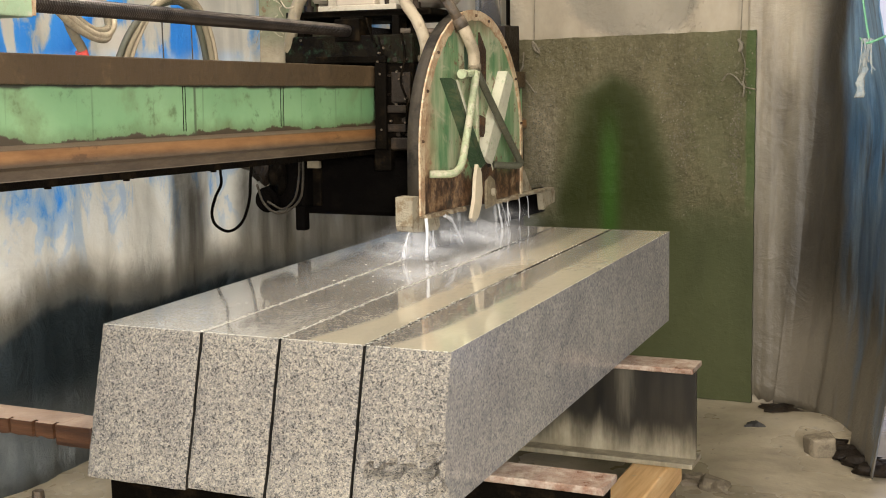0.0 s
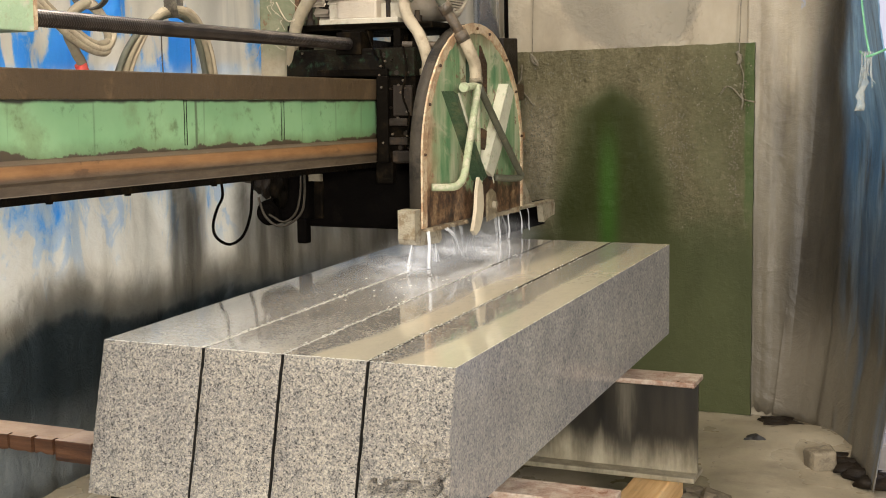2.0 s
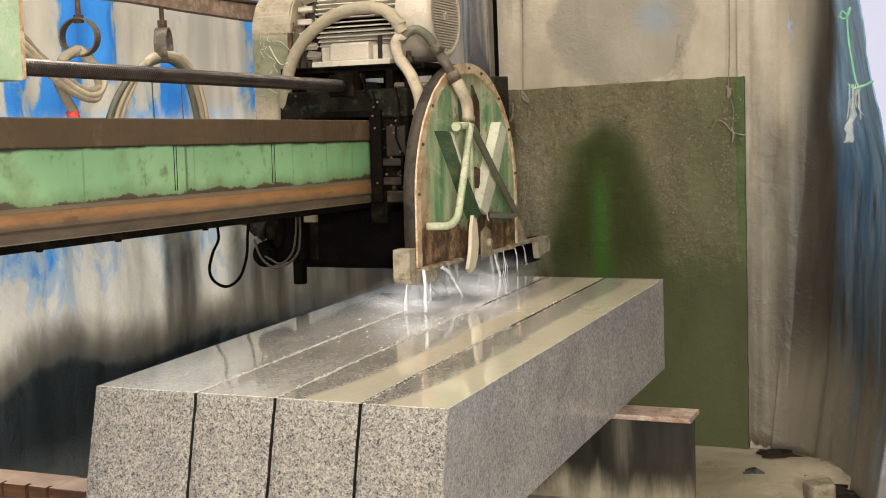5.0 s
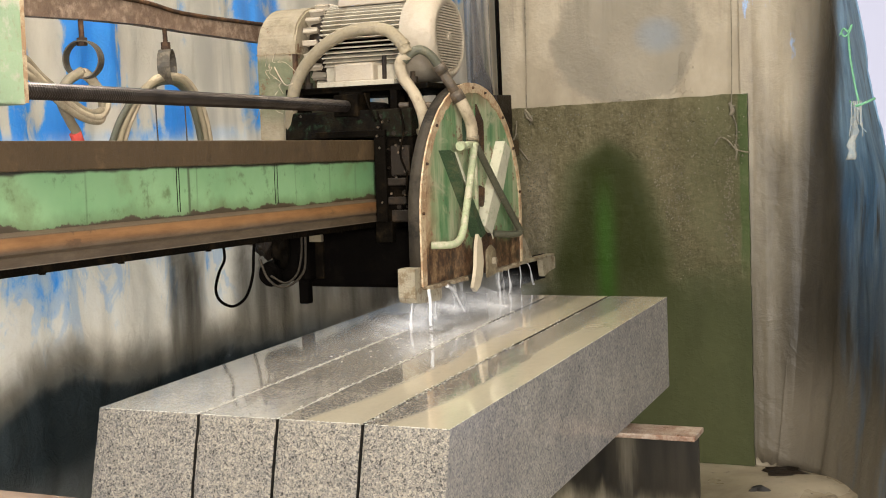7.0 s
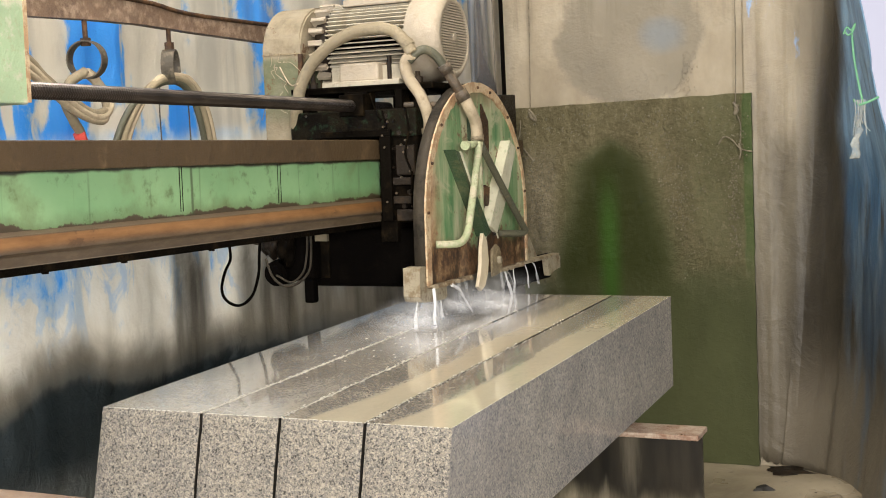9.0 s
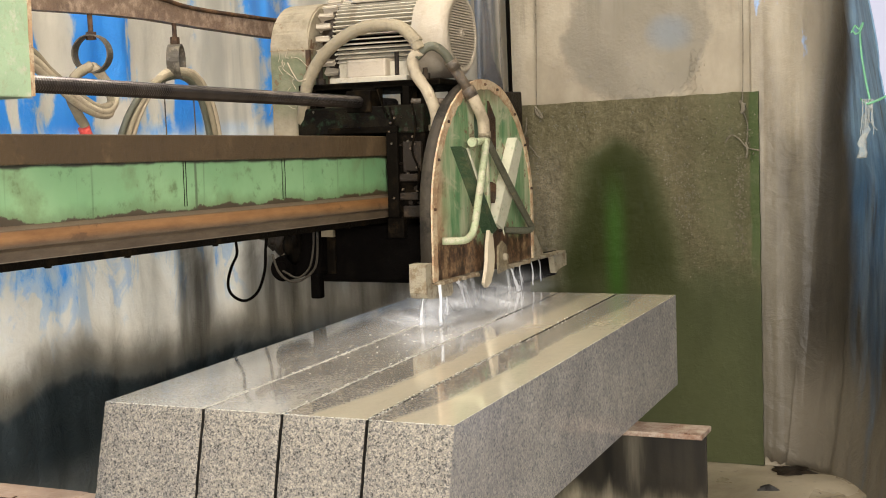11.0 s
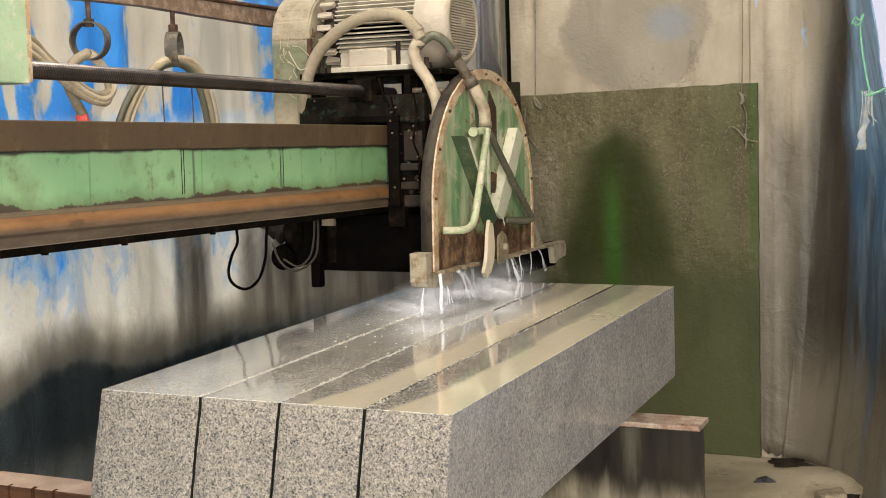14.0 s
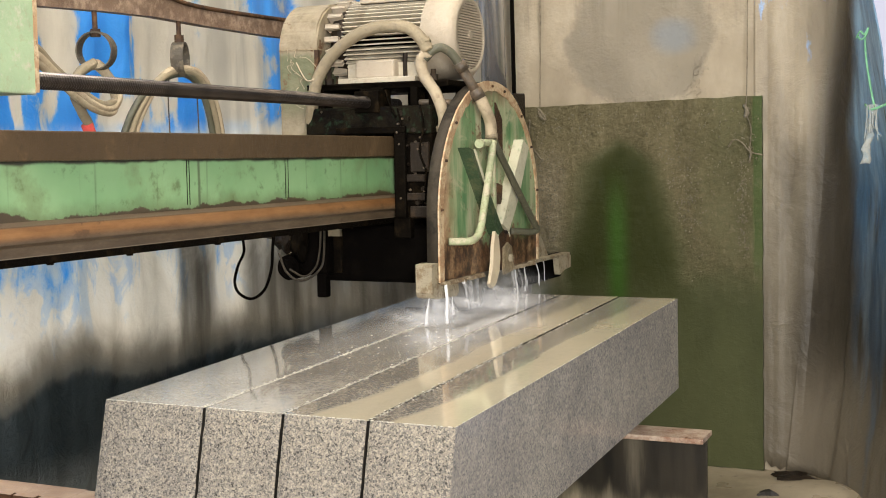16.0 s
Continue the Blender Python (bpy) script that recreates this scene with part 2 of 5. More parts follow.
g = Mat("belt_cover_paint")
_x, _y, _z = g.axes()
_n = g.noise(7, 7, 0.68)
_c = g.ramp(g.noise(12, 6, 0.7), [(0.3, (0.15, 0.122, 0.08)), (0.5, (0.265, 0.22, 0.15)), (0.72, (0.34, 0.29, 0.205))])
_g = g.ramp(_n, [(0.3, (0.085, 0.10, 0.055)), (0.5, (0.15, 0.155, 0.092)), (0.7, (0.24, 0.212, 0.145))])
_c = g.mix(g.calc("MULTIPLY", g.step(g.calc("ADD", _z, g.calc("MULTIPLY", g.calc("SUBTRACT", _n, 0.5), 0.12)), 0.31, 0.27), g.step(_z, 0.02, 0.16)), _c, _g)
_c = g.mix(g.step(g.noise(9, 8, 0.75), 0.58, 0.62), _c, (0.13, 0.075, 0.04))
g.bump(g.calc("ADD", g.noise(70, 5, 0.7), g.noise(24, 5)), 0.6, 0.006)
belt_paint = g.done(_c, 0.7, 0.0, 0.25)
g = Mat("chrome")
chrome = g.done(g.ramp(g.noise(5, 3, vec=g.scaled(1, 1, 0.1)), [(0.3, (0.50, 0.51, 0.55)), (0.7, (0.80, 0.80, 0.82))]), 0.22, 0.85)
g = Mat("screw_steel")
screw_steel = g.done(g.ramp(g.noise(22, 4), [(0.3, (0.05, 0.043, 0.04)), (0.7, (0.11, 0.095, 0.085))]), 0.36, 0.85)
g = Mat("blade_steel")
blade_steel = g.done(g.ramp(g.noise(9, 5), [(0.3, (0.10, 0.095, 0.085)), (0.7, (0.22, 0.21, 0.19))]), 0.3, 0.7)

# guard face: green paint, pale runs, rust band near the foot
g = Mat("guard_paint")
_x, _y, _z = g.axes()
_run = g.noise(5, 6, 0.6, vec=g.scaled(1, 2.4, 0.36), dist=0.7)
_c = g.ramp(_run, [(0.32, (0.045, 0.155, 0.058)), (0.42, (0.11, 0.235, 0.10)), (0.53, (0.27, 0.34, 0.19)), (0.66, (0.50, 0.46, 0.31))])
_c = g.mix(g.calc("MULTIPLY", g.step(g.noise(5, 6, 0.65, dist=0.8), 0.54, 0.62), 0.7), _c, (0.47, 0.44, 0.30))
_c = g.mix(g.step(g.noise(11, 8, 0.75), 0.55, 0.61), _c, (0.16, 0.075, 0.034))
_side = g.step(g.calc("ADD", _y, g.calc("MULTIPLY", g.calc("SUBTRACT", g.noise(7, 5, 0.65), 0.5), 0.12)), 1.60, 1.50)
_c = g.mix(g.calc("MULTIPLY", _side, 0.85), _c, g.ramp(g.noise(14, 6, 0.7), [(0.35, (0.20, 0.085, 0.04)), (0.5, (0.40, 0.24, 0.14)), (0.65, (0.52, 0.40, 0.26))]))
_crown = g.step(g.calc("ADD", _z, g.calc("MULTIPLY", g.calc("SUBTRACT", g.noise(8, 5, 0.65), 0.5), 0.16)), 0.07, 0.15)
_c = g.mix(g.calc("MULTIPLY", _crown, 0.7), _c, (0.20, 0.13, 0.07))
_foot = g.step(g.calc("ADD", _z, g.calc("MULTIPLY", g.calc("SUBTRACT", g.noise(9, 6, 0.7), 0.5), 0.18)), -0.315, -0.36)
_c = g.mix(_foot, _c, g.ramp(g.noise(24, 7, 0.72), [(0.36, (0.010, 0.007, 0.005)), (0.48, (0.07, 0.034, 0.017)), (0.58, (0.19, 0.11, 0.055)), (0.70, (0.34, 0.25, 0.14))]))
g.bump(g.noise(45, 5), 0.35, 0.004)
guard_paint = g.done(_c, g.ramp(g.noise(8, 3), [(0.3, 0.28), (0.7, 0.6)]))
guard_edge = painted("guard_edge", (0.40, 0.25, 0.14), (0.54, 0.42, 0.27), (0.15, 0.055, 0.025), 0.48, 0.6, 22, dirty=1.0)
rib_cream = painted("rib_cream", (0.55, 0.53, 0.40), (0.24, 0.32, 0.17), (0.24, 0.15, 0.08), 0.6, 0.5, 14)
# rib green darkened, so a rib's shaded side and shadow sit in the paint
rib_green_shade = painted("rib_green_shade", (0.035, 0.065, 0.032), (0.09, 0.10, 0.05), (0.02, 0.018, 0.012), 0.55, 0.45, 12)

# left sheet: blue tarpaulin under dried mud, washed in upright runs, darker low down and paler again at the foot
g = Mat("tarp_left")
_x, _y, _z = g.axes()
_warp = g.calc("SUBTRACT", g.noise(2.2, 5, 0.6, vec=g.scaled(1, 1, 0.5)), 0.5)
_run = g.noise(3.1, 5, 0.58, vec=g.scaled(1.3, 1.3, 0.42), dist=0.7)
_fine = g.noise(11, 8, 0.70, vec=g.scaled(1.4, 1.4, 0.75), dist=0.6)
_blot = g.noise(4.2, 7, 0.66, vec=g.scaled(1.2, 1.2, 0.8), dist=0.9)
_cut = g.calc("ADD", g.calc("ADD", g.calc("MULTIPLY", _run, 0.50), g.calc("MULTIPLY", _fine, 0.22)), g.calc("MULTIPLY", _blot, 0.28))
_high = g.calc("ADD", g.calc("MULTIPLY", g.step(g.calc("ADD", _z, g.calc("MULTIPLY", _warp, 0.4)), 0.70, 1.15), 0.085), g.calc("MULTIPLY", g.step(_z, 1.38, 1.48), 0.055))
_high = g.calc("SUBTRACT", _high, g.calc("MULTIPLY", g.step(_y, 1.95, 2.35), 0.06))
_mid = g.calc("SUBTRACT", 1.0, g.calc("MULTIPLY", g.calc("MULTIPLY", g.step(_z, 1.02, 1.14), g.step(_z, 1.46, 1.38)), 0.85))
_clean = g.calc("MULTIPLY", g.step(g.calc("ADD", _cut, _high), 0.575, 0.665), _mid)
_slant = g.scaled(1.7, 1.7, 0.50)
_wash = g.calc("ADD", g.noise(2.7, 3, 0.45, vec=_slant, dist=0.5), g.calc("MULTIPLY", g.calc("SUBTRACT", _fine, 0.5), 0.24))
_wash = g.calc("SUBTRACT", _wash, g.calc("MULTIPLY", g.step(_y, 1.75, 2.2), 0.05))
_above = g.step(_z, 1.40, 1.47)
_clean = g.mix(_above, _clean, g.step(_wash, 0.435, 0.500))
_pale = g.calc("MULTIPLY", g.step(g.calc("ADD", _z, g.calc("MULTIPLY", _warp, 0.5)), 0.62, 0.85), g.step(_z, 1.50, 1.38))
_mud = g.ramp(g.noise(4, 7, 0.66, vec=g.scaled(1.8, 1.8, 0.5), dist=0.8), [(0.25, (0.42, 0.375, 0.30)), (0.5, (0.66, 0.61, 0.515)), (0.75, (0.84, 0.80, 0.715))])
_mud = g.mix(g.calc("MULTIPLY", g.step(_fine, 0.52, 0.66), 0.45), _mud, (0.36, 0.32, 0.26))
_mud = g.mix(g.calc("MULTIPLY", _above, 0.45), _mud, (0.40, 0.345, 0.265))
_mud = g.mix(g.calc("MULTIPLY", _pale, 0.70), _mud, g.ramp(_blot, [(0.36, (0.56, 0.55, 0.52)), (0.52, (0.80, 0.80, 0.78)), (0.66, (0.84, 0.90, 0.96))]))
_blue = g.ramp(g.noise(2.6, 5, vec=g.scaled(3.2, 3.2, 0.25)), [(0.3, (0.030, 0.20, 0.50)), (0.5, (0.055, 0.36, 0.76)), (0.7, (0.13, 0.47, 0.86))])
_c = g.mix(g.calc("MULTIPLY", _clean, g.calc("MAXIMUM", g.ramp(_fine, [(0.38, 0.45), (0.62, 1.0)]), g.calc("MULTIPLY", _above, 0.95))), _mud, _blue)
_sy = g.calc("ADD", _y, g.calc("MULTIPLY", _warp, 0.10))
_dull = g.calc("MULTIPLY", g.calc("MULTIPLY", g.step(_sy, 1.92, 2.10), g.step(_z, 1.30, 1.45)), g.step(g.noise(4, 4, vec=g.scaled(3.0, 3.0, 0.12)), 0.36, 0.56))
_c = g.mix(g.calc("MULTIPLY", _dull, 0.62), _c, (0.13, 0.125, 0.115))
_dab = g.noise(3.3, 7, 0.64, vec=g.scaled(1.7, 1.7, 0.75), dist=0.7)
_dab = g.calc("MULTIPLY", g.step(g.calc("ADD", _dab, g.calc("MULTIPLY", g.step(_z, 0.70, 1.10), 0.10)), 0.545, 0.61), g.step(_z, 0.66, 0.86))
_dab = g.calc("MULTIPLY", _dab, g.calc("SUBTRACT", 1.0, _above))
_c = g.mix(g.calc("MULTIPLY", g.calc("MULTIPLY", _dab, _mid), 0.85), _c, g.ramp(_fine, [(0.35, (0.30, 0.55, 0.85)), (0.6, (0.07, 0.34, 0.74))]))
_dark_bands = g.calc("ADD", g.calc("MULTIPLY", g.step(_sy, 1.71, 1.76), g.step(_sy, 2.00, 1.93)), g.calc("MULTIPLY", g.step(_sy, 2.10, 2.18), 0.95))
_dark_bands = g.calc("MULTIPLY", _dark_bands, g.step(g.calc("ADD", _z, g.calc("MULTIPLY", _blot, 0.5)), 1.42, 1.05))
_dark_bands = g.calc("MULTIPLY", _dark_bands, g.ramp(g.noise(6, 5, vec=g.scaled(2, 2, 0.2)), [(0.3, 0.55), (0.65, 0.95)]))
_c = g.mix(_dark_bands, _c, g.ramp(g.noise(5, 5, 0.6, vec=g.scaled(2, 2, 0.35)), [(0.3, (0.045, 0.038, 0.024)), (0.55, (0.10, 0.085, 0.058)), (0.75, (0.17, 0.15, 0.11))]))
_zz = g.calc("ADD", g.calc("ADD", _z, g.calc("ADD", g.calc("MULTIPLY", g.step(_y, 1.05, 1.45), 0.08), g.calc("MULTIPLY", g.step(_y, 1.0, 0.75), 0.06))), g.calc("ADD", g.calc("MULTIPLY", _warp, 0.14), g.calc("MULTIPLY", g.calc("SUBTRACT", _blot, 0.5), 0.10)))
_brown_band = g.calc("MULTIPLY", g.step(_zz, 0.80, 0.66), 0.72)
_c = g.mix(_brown_band, _c, g.mix(_warp, (0.16, 0.14, 0.10), (0.12, 0.115, 0.10)))
_low = g.step(_zz, 0.70, 0.57)
_c = g.mix(_low, _c, g.ramp(g.noise(4, 5, vec=g.scaled(1, 1, 0.3)), [(0.3, (0.022, 0.032, 0.037)), (0.7, (0.050, 0.066, 0.074))]))
_c = g.mix(g.calc("MULTIPLY", g.step(g.calc("ADD", _z, g.calc("MULTIPLY", _warp, 0.2)), 0.38, 0.18), 0.85), _c, g.ramp(_blot, [(0.35, (0.20, 0.225, 0.23)), (0.65, (0.36, 0.385, 0.38))]))
g.bump(g.calc("ADD", g.noise(4.5, 6, 0.55, vec=g.scaled(1, 1, 0.8), dist=0.5), g.calc("MULTIPLY", g.noise(14, 7, 0.68, dist=0.6), 0.4)), 0.6, 0.05)
g.done(_c, g.ramp(_low, [(0, 0.42), (1, 0.28)]))
_dark = g.calc("MAXIMUM", g.calc("MAXIMUM", _low, _dark_bands), _brown_band)
_tr = g.t.nodes.new("ShaderNodeBsdfTranslucent")
g.put(_tr.inputs[0], g.mix(_dark, g.mix(_clean, (0.72, 0.70, 0.64), (0.055, 0.38, 0.78)), (0.02, 0.02, 0.02)))
_ms = g.t.nodes.new("ShaderNodeMixShader")
_ms.inputs[0].default_value = 0.5
g.put(_ms.inputs[1], g.p.outputs[0])
g.put(_ms.inputs[2], _tr.outputs[0])
g.put(g.t.nodes["Material Output"].inputs[0], _ms.outputs[0])
tarp_left = g.m

# right sheet: pale dry mud on the wall, shade round the bend painted as darker mud, blue cloth at the near edge
g = Mat("tarp_right")
_x, _y, _z = g.axes()
_n = g.noise(3.0, 6, 0.62, vec=g.scaled(1.8, 1.2, 0.6))
_m = g.calc("SUBTRACT", _n, 0.5)
_lowc = g.ramp(_n, [(0.28, (0.075, 0.062, 0.042)), (0.5, (0.125, 0.106, 0.074)), (0.72, (0.20, 0.173, 0.126))])
_highc = g.ramp(_n, [(0.28, (0.22, 0.18, 0.126)), (0.5, (0.315, 0.265, 0.188)), (0.72, (0.39, 0.336, 0.25))])
_pale = g.mix(g.step(g.calc("ADD", _z, g.calc("MULTIPLY", _m, 0.6)), 0.95, 1.6), _lowc, _highc)
_pale = g.mix(g.calc("MULTIPLY", g.step(g.noise(9, 5, 0.65, vec=g.scaled(1.5, 1, 0.45)), 0.60, 0.68), g.step(_z, 1.55, 1.7)), _pale, (0.24, 0.36, 0.58))
_mud_shade = g.ramp(g.noise(6, 6, 0.65, vec=g.scaled(1.6, 1.6, 0.4)), [(0.3, (0.022, 0.018, 0.012)), (0.55, (0.042, 0.035, 0.024)), (0.75, (0.095, 0.082, 0.060))])
_mud_shade = g.mix(g.calc("MULTIPLY", g.step(g.calc("ADD", _z, g.calc("MULTIPLY", _m, 0.5)), 0.62, 0.18), 0.65), _mud_shade, (0.20, 0.17, 0.125))
# shade of the turned-away sheet, mixed into the mud colour past this line
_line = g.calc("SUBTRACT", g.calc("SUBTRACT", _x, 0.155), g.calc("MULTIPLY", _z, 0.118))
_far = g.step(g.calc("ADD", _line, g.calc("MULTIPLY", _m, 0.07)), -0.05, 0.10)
_mud_shade = g.mix(_far, _pale, _mud_shade)
_sx = g.calc("ADD", _x, g.calc("MULTIPLY", _m, 0.12))
_b = g.calc("MULTIPLY", g.step(_sx, 0.46, 0.54), g.calc("ADD", 0.4, g.calc("MULTIPLY", g.step(_z, 0.70, 1.15), 0.6)))
_b = g.calc("MULTIPLY", _b, g.step(g.calc("ADD", g.noise(5, 6, 0.65, vec=g.scaled(2.2, 2.2, 0.35)), g.calc("MULTIPLY", _z, 0.16)), 0.50, 0.68))
_blue = g.ramp(g.noise(4, 6, 0.65, vec=g.scaled(2.4, 2.4, 0.3)), [(0.3, (0.016, 0.042, 0.085)), (0.5, (0.05, 0.125, 0.225)), (0.72, (0.25, 0.33, 0.40))])
_blue = g.mix(g.calc("MULTIPLY", g.step(_z, 1.05, 1.40), g.ramp(g.noise(7, 6, 0.65, vec=g.scaled(2, 2, 0.5)), [(0.38, 0.15), (0.62, 0.85)])), _blue, (0.26, 0.42, 0.58))
g.bump(g.calc("ADD", g.calc("ADD", g.noise(7, 6, 0.6, dist=1.0), _n), g.calc("MULTIPLY", g.noise(26, 6, 0.7), 0.35)), 0.5, 0.02)
tarp_right = g.done(g.mix(_b, _mud_shade, _blue), 0.5)

# back wall: mud-splashed cement sheet
g = Mat("wall_cement")
_x, _y, _z = g.axes()
_c = g.ramp(g.noise(2.2, 6, 0.6, vec=g.scaled(1.4, 1, 0.8)), [(0.28, (0.175, 0.142, 0.096)), (0.5, (0.30, 0.252, 0.18)), (0.72, (0.43, 0.373, 0.28))])
_wx = g.calc("POWER", g.calc("MULTIPLY", g.calc("SUBTRACT", _x, -0.36), 3.0), 2)
_wz = g.calc("POWER", g.calc("MULTIPLY", g.calc("SUBTRACT", _z, 1.72), 3.4), 2)
_d = g.calc("ADD", g.calc("ADD", _wx, _wz), g.calc("MULTIPLY", g.calc("SUBTRACT", g.noise(9, 6, 0.65), 0.5), 0.9))
_wetm = g.step(_d, 0.95, 0.7)
_c = g.mix(g.calc("MULTIPLY", _wetm, 0.6), _c, (0.155, 0.138, 0.105))
_drip = g.calc("MULTIPLY", g.step(g.noise(5, 5, 0.6, vec=g.scaled(3.0, 1, 0.18)), 0.50, 0.66), g.step(g.calc("ADD", _z, g.calc("MULTIPLY", g.noise(7, 4), 0.3)), 1.78, 2.05))
_c = g.mix(g.calc("MULTIPLY", _drip, 0.6), _c, (0.15, 0.125, 0.088))
_bx = g.calc("POWER", g.calc("MULTIPLY", g.calc("SUBTRACT", _x, -0.22), 9.0), 2)
_bz = g.calc("POWER", g.calc("MULTIPLY", g.calc("SUBTRACT", _z, 1.73), 12.0), 2)
_c = g.mix(g.calc("MULTIPLY", g.step(g.calc("ADD", g.calc("ADD", _bx, _bz), g.calc("MULTIPLY", g.noise(12, 5), 0.6)), 1.5, 0.2), 0.32), _c, (0.10, 0.19, 0.30))
_crumb = g.step(g.noise(3.2, 5, 0.6), 0.44, 0.62)
g.bump(g.calc("ADD", g.calc("MULTIPLY", g.calc("ADD", g.noise(34, 6, 0.78), g.noise(90, 4)), _crumb), g.calc("MULTIPLY", g.noise(7, 5), 0.6)), 0.5, 0.010)
wall_cement = g.done(_c, 0.75)

# green board: paint washed clean in the middle, mud crust round it
g = Mat("board_green")
_x, _y, _z = g.axes()
_warp = g.calc("MULTIPLY", g.calc("SUBTRACT", g.noise(5, 5, 0.6), 0.5), 0.20)
_halfw = g.calc("MULTIPLY", g.calc("POWER", g.calc("MAXIMUM", g.calc("SUBTRACT", 1.36, _z), 0.0001), 0.5), 0.33)
_in = g.calc("SUBTRACT", g.calc("ABSOLUTE", g.calc("SUBTRACT", _x, -0.44)), _halfw)
_in = g.calc("ADD", _in, g.calc("MULTIPLY", g.step(_z, 1.20, 1.40), 0.14))
_clean = g.step(g.calc("ADD", _in, g.calc("MULTIPLY", _warp, 0.6)), 0.11, -0.05)
_low = g.step(g.calc("ADD", _z, g.calc("MULTIPLY", _warp, 1.5)), 0.95, 0.66)
_clean = g.calc("MAXIMUM", _clean, _low)
_clean = g.calc("MAXIMUM", _clean, g.calc("MULTIPLY", g.step(g.calc("ADD", _x, _warp), -0.22, 0.0), 0.5))
_strip = g.step(g.calc("ADD", _x, g.calc("MULTIPLY", _warp, 0.15)), 0.085, 0.10)
_clean = g.calc("MAXIMUM", _clean, g.calc("MULTIPLY", _strip, 0.75))
_crust = g.ramp(g.noise(42, 7, 0.75), [(0.3, (0.094, 0.084, 0.043)), (0.55, (0.143, 0.123, 0.070)), (0.78, (0.24, 0.203, 0.132))])
_band = g.step(g.calc("ABSOLUTE", g.calc("SUBTRACT", g.calc("ADD", _x, g.calc("MULTIPLY", _warp, 0.3)), -0.745)), 0.10, 0.03)
_crust = g.mix(g.calc("MULTIPLY", g.calc("MULTIPLY", _band, g.step(_z, 1.36, 1.15)), 0.6), _crust, g.ramp(g.noise(50, 6, 0.72), [(0.35, (0.15, 0.128, 0.085)), (0.65, (0.33, 0.285, 0.20))]))
_grn = g.ramp(g.noise(4, 4, vec=g.scaled(1, 1, 0.5)), [(0.3, (0.043, 0.048, 0.020)), (0.7, (0.070, 0.076, 0.034))])
_jet = g.calc("MULTIPLY", g.step(g.calc("ABSOLUTE", g.calc("SUBTRACT", _x, -0.455)), 0.07, 0.0), g.calc("MULTIPLY", g.step(_z, 1.25, 0.95), g.step(_z, 0.45, 0.75)))
_deep = g.step(g.calc("ADD", _in, g.calc("MULTIPLY", _warp, 0.35)), 0.10, -0.10)
_deep = g.calc("MULTIPLY", _deep, g.step(_z, 0.50, 0.85))
_grn = g.mix(g.calc("MULTIPLY", _deep, 0.95), _grn, (0.020, 0.0235, 0.0045))
_grn = g.mix(_jet, _grn, (0.026, 0.060, 0.008))
_grn = g.mix(g.calc("MULTIPLY", _strip, g.step(_z, 0.70, 0.95)), _grn, (0.030, 0.062, 0.014))
_c = g.mix(_clean, _crust, _grn)
_c = g.mix(g.calc("MULTIPLY", g.step(g.calc("ADD", g.noise(38, 6, 0.7), g.calc("MULTIPLY", g.step(_x, -0.1, 0.06), 0.06)), 0.62, 0.68), g.calc("MULTIPLY", g.calc("SUBTRACT", 1.0, _clean), 0.45)), _c, (0.24, 0.21, 0.15))
_h = g.calc("MULTIPLY", g.calc("ADD", g.noise(60, 5, 0.72), g.calc("MULTIPLY", g.noise(16, 4), 0.6)), g.calc("SUBTRACT", 1.12, _clean))
_h = g.calc("MULTIPLY", _h, g.calc("ADD", 0.5, g.calc("MULTIPLY", g.step(g.noise(7, 5, 0.6, vec=g.scaled(1.6, 1, 0.8)), 0.36, 0.66), 0.6)))
g.bump(_h, 1.0, 0.021)
board_green = g.done(_c, g.ramp(_clean, [(0, 0.65), (1, 0.5)]), 0.0, 0.12)

g = Mat("mud_floor")
_c = g.ramp(g.noise(2.4, 7, 0.62), [(0.28, (0.17, 0.142, 0.10)), (0.5, (0.32, 0.27, 0.19)), (0.72, (0.43, 0.37, 0.27))])
_c = g.mix(g.step(g.noise(30, 6, 0.7), 0.58, 0.75), _c, (0.12, 0.105, 0.08))
g.bump(g.calc("ADD", g.noise(9, 5, 0.5), g.noise(4, 4)), 0.22, 0.02)
mud_floor = g.done(_c, g.ramp(g.noise(3, 4), [(0.35, 0.15), (0.65, 0.5)]))

g = Mat("timber_new")
_c = g.ramp(g.noise(7, 6, 0.6, vec=g.scaled(8, 0.6, 8)), [(0.25, (0.46, 0.25, 0.09)), (0.5, (0.66, 0.41, 0.18)), (0.75, (0.74, 0.52, 0.27))])
_c = g.mix(g.step(g.noise(11, 6, 0.7), 0.6, 0.7), _c, (0.34, 0.30, 0.22))
g.bump(g.noise(30, 5, vec=g.scaled(8, 0.6, 8)), 0.3, 0.003)
timber_new = g.done(_c, 0.4)
g = Mat("timber_old")
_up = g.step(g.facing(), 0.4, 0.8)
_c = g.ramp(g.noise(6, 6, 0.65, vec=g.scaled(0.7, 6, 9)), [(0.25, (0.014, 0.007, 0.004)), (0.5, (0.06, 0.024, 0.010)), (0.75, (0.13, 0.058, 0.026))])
# upward faces take a much paler colour than the sides
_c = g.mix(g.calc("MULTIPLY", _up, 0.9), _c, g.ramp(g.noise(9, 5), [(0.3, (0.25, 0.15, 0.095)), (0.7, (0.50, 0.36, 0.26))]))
g.bump(g.noise(24, 5, vec=g.scaled(0.7, 6, 9)), 0.5, 0.006)
timber_old = g.done(_c, 0.5)
rock_mat = painted("rubble", (0.15, 0.12, 0.08), (0.25, 0.205, 0.14), (0.06, 0.048, 0.032), 0.52, 0.7, 10)
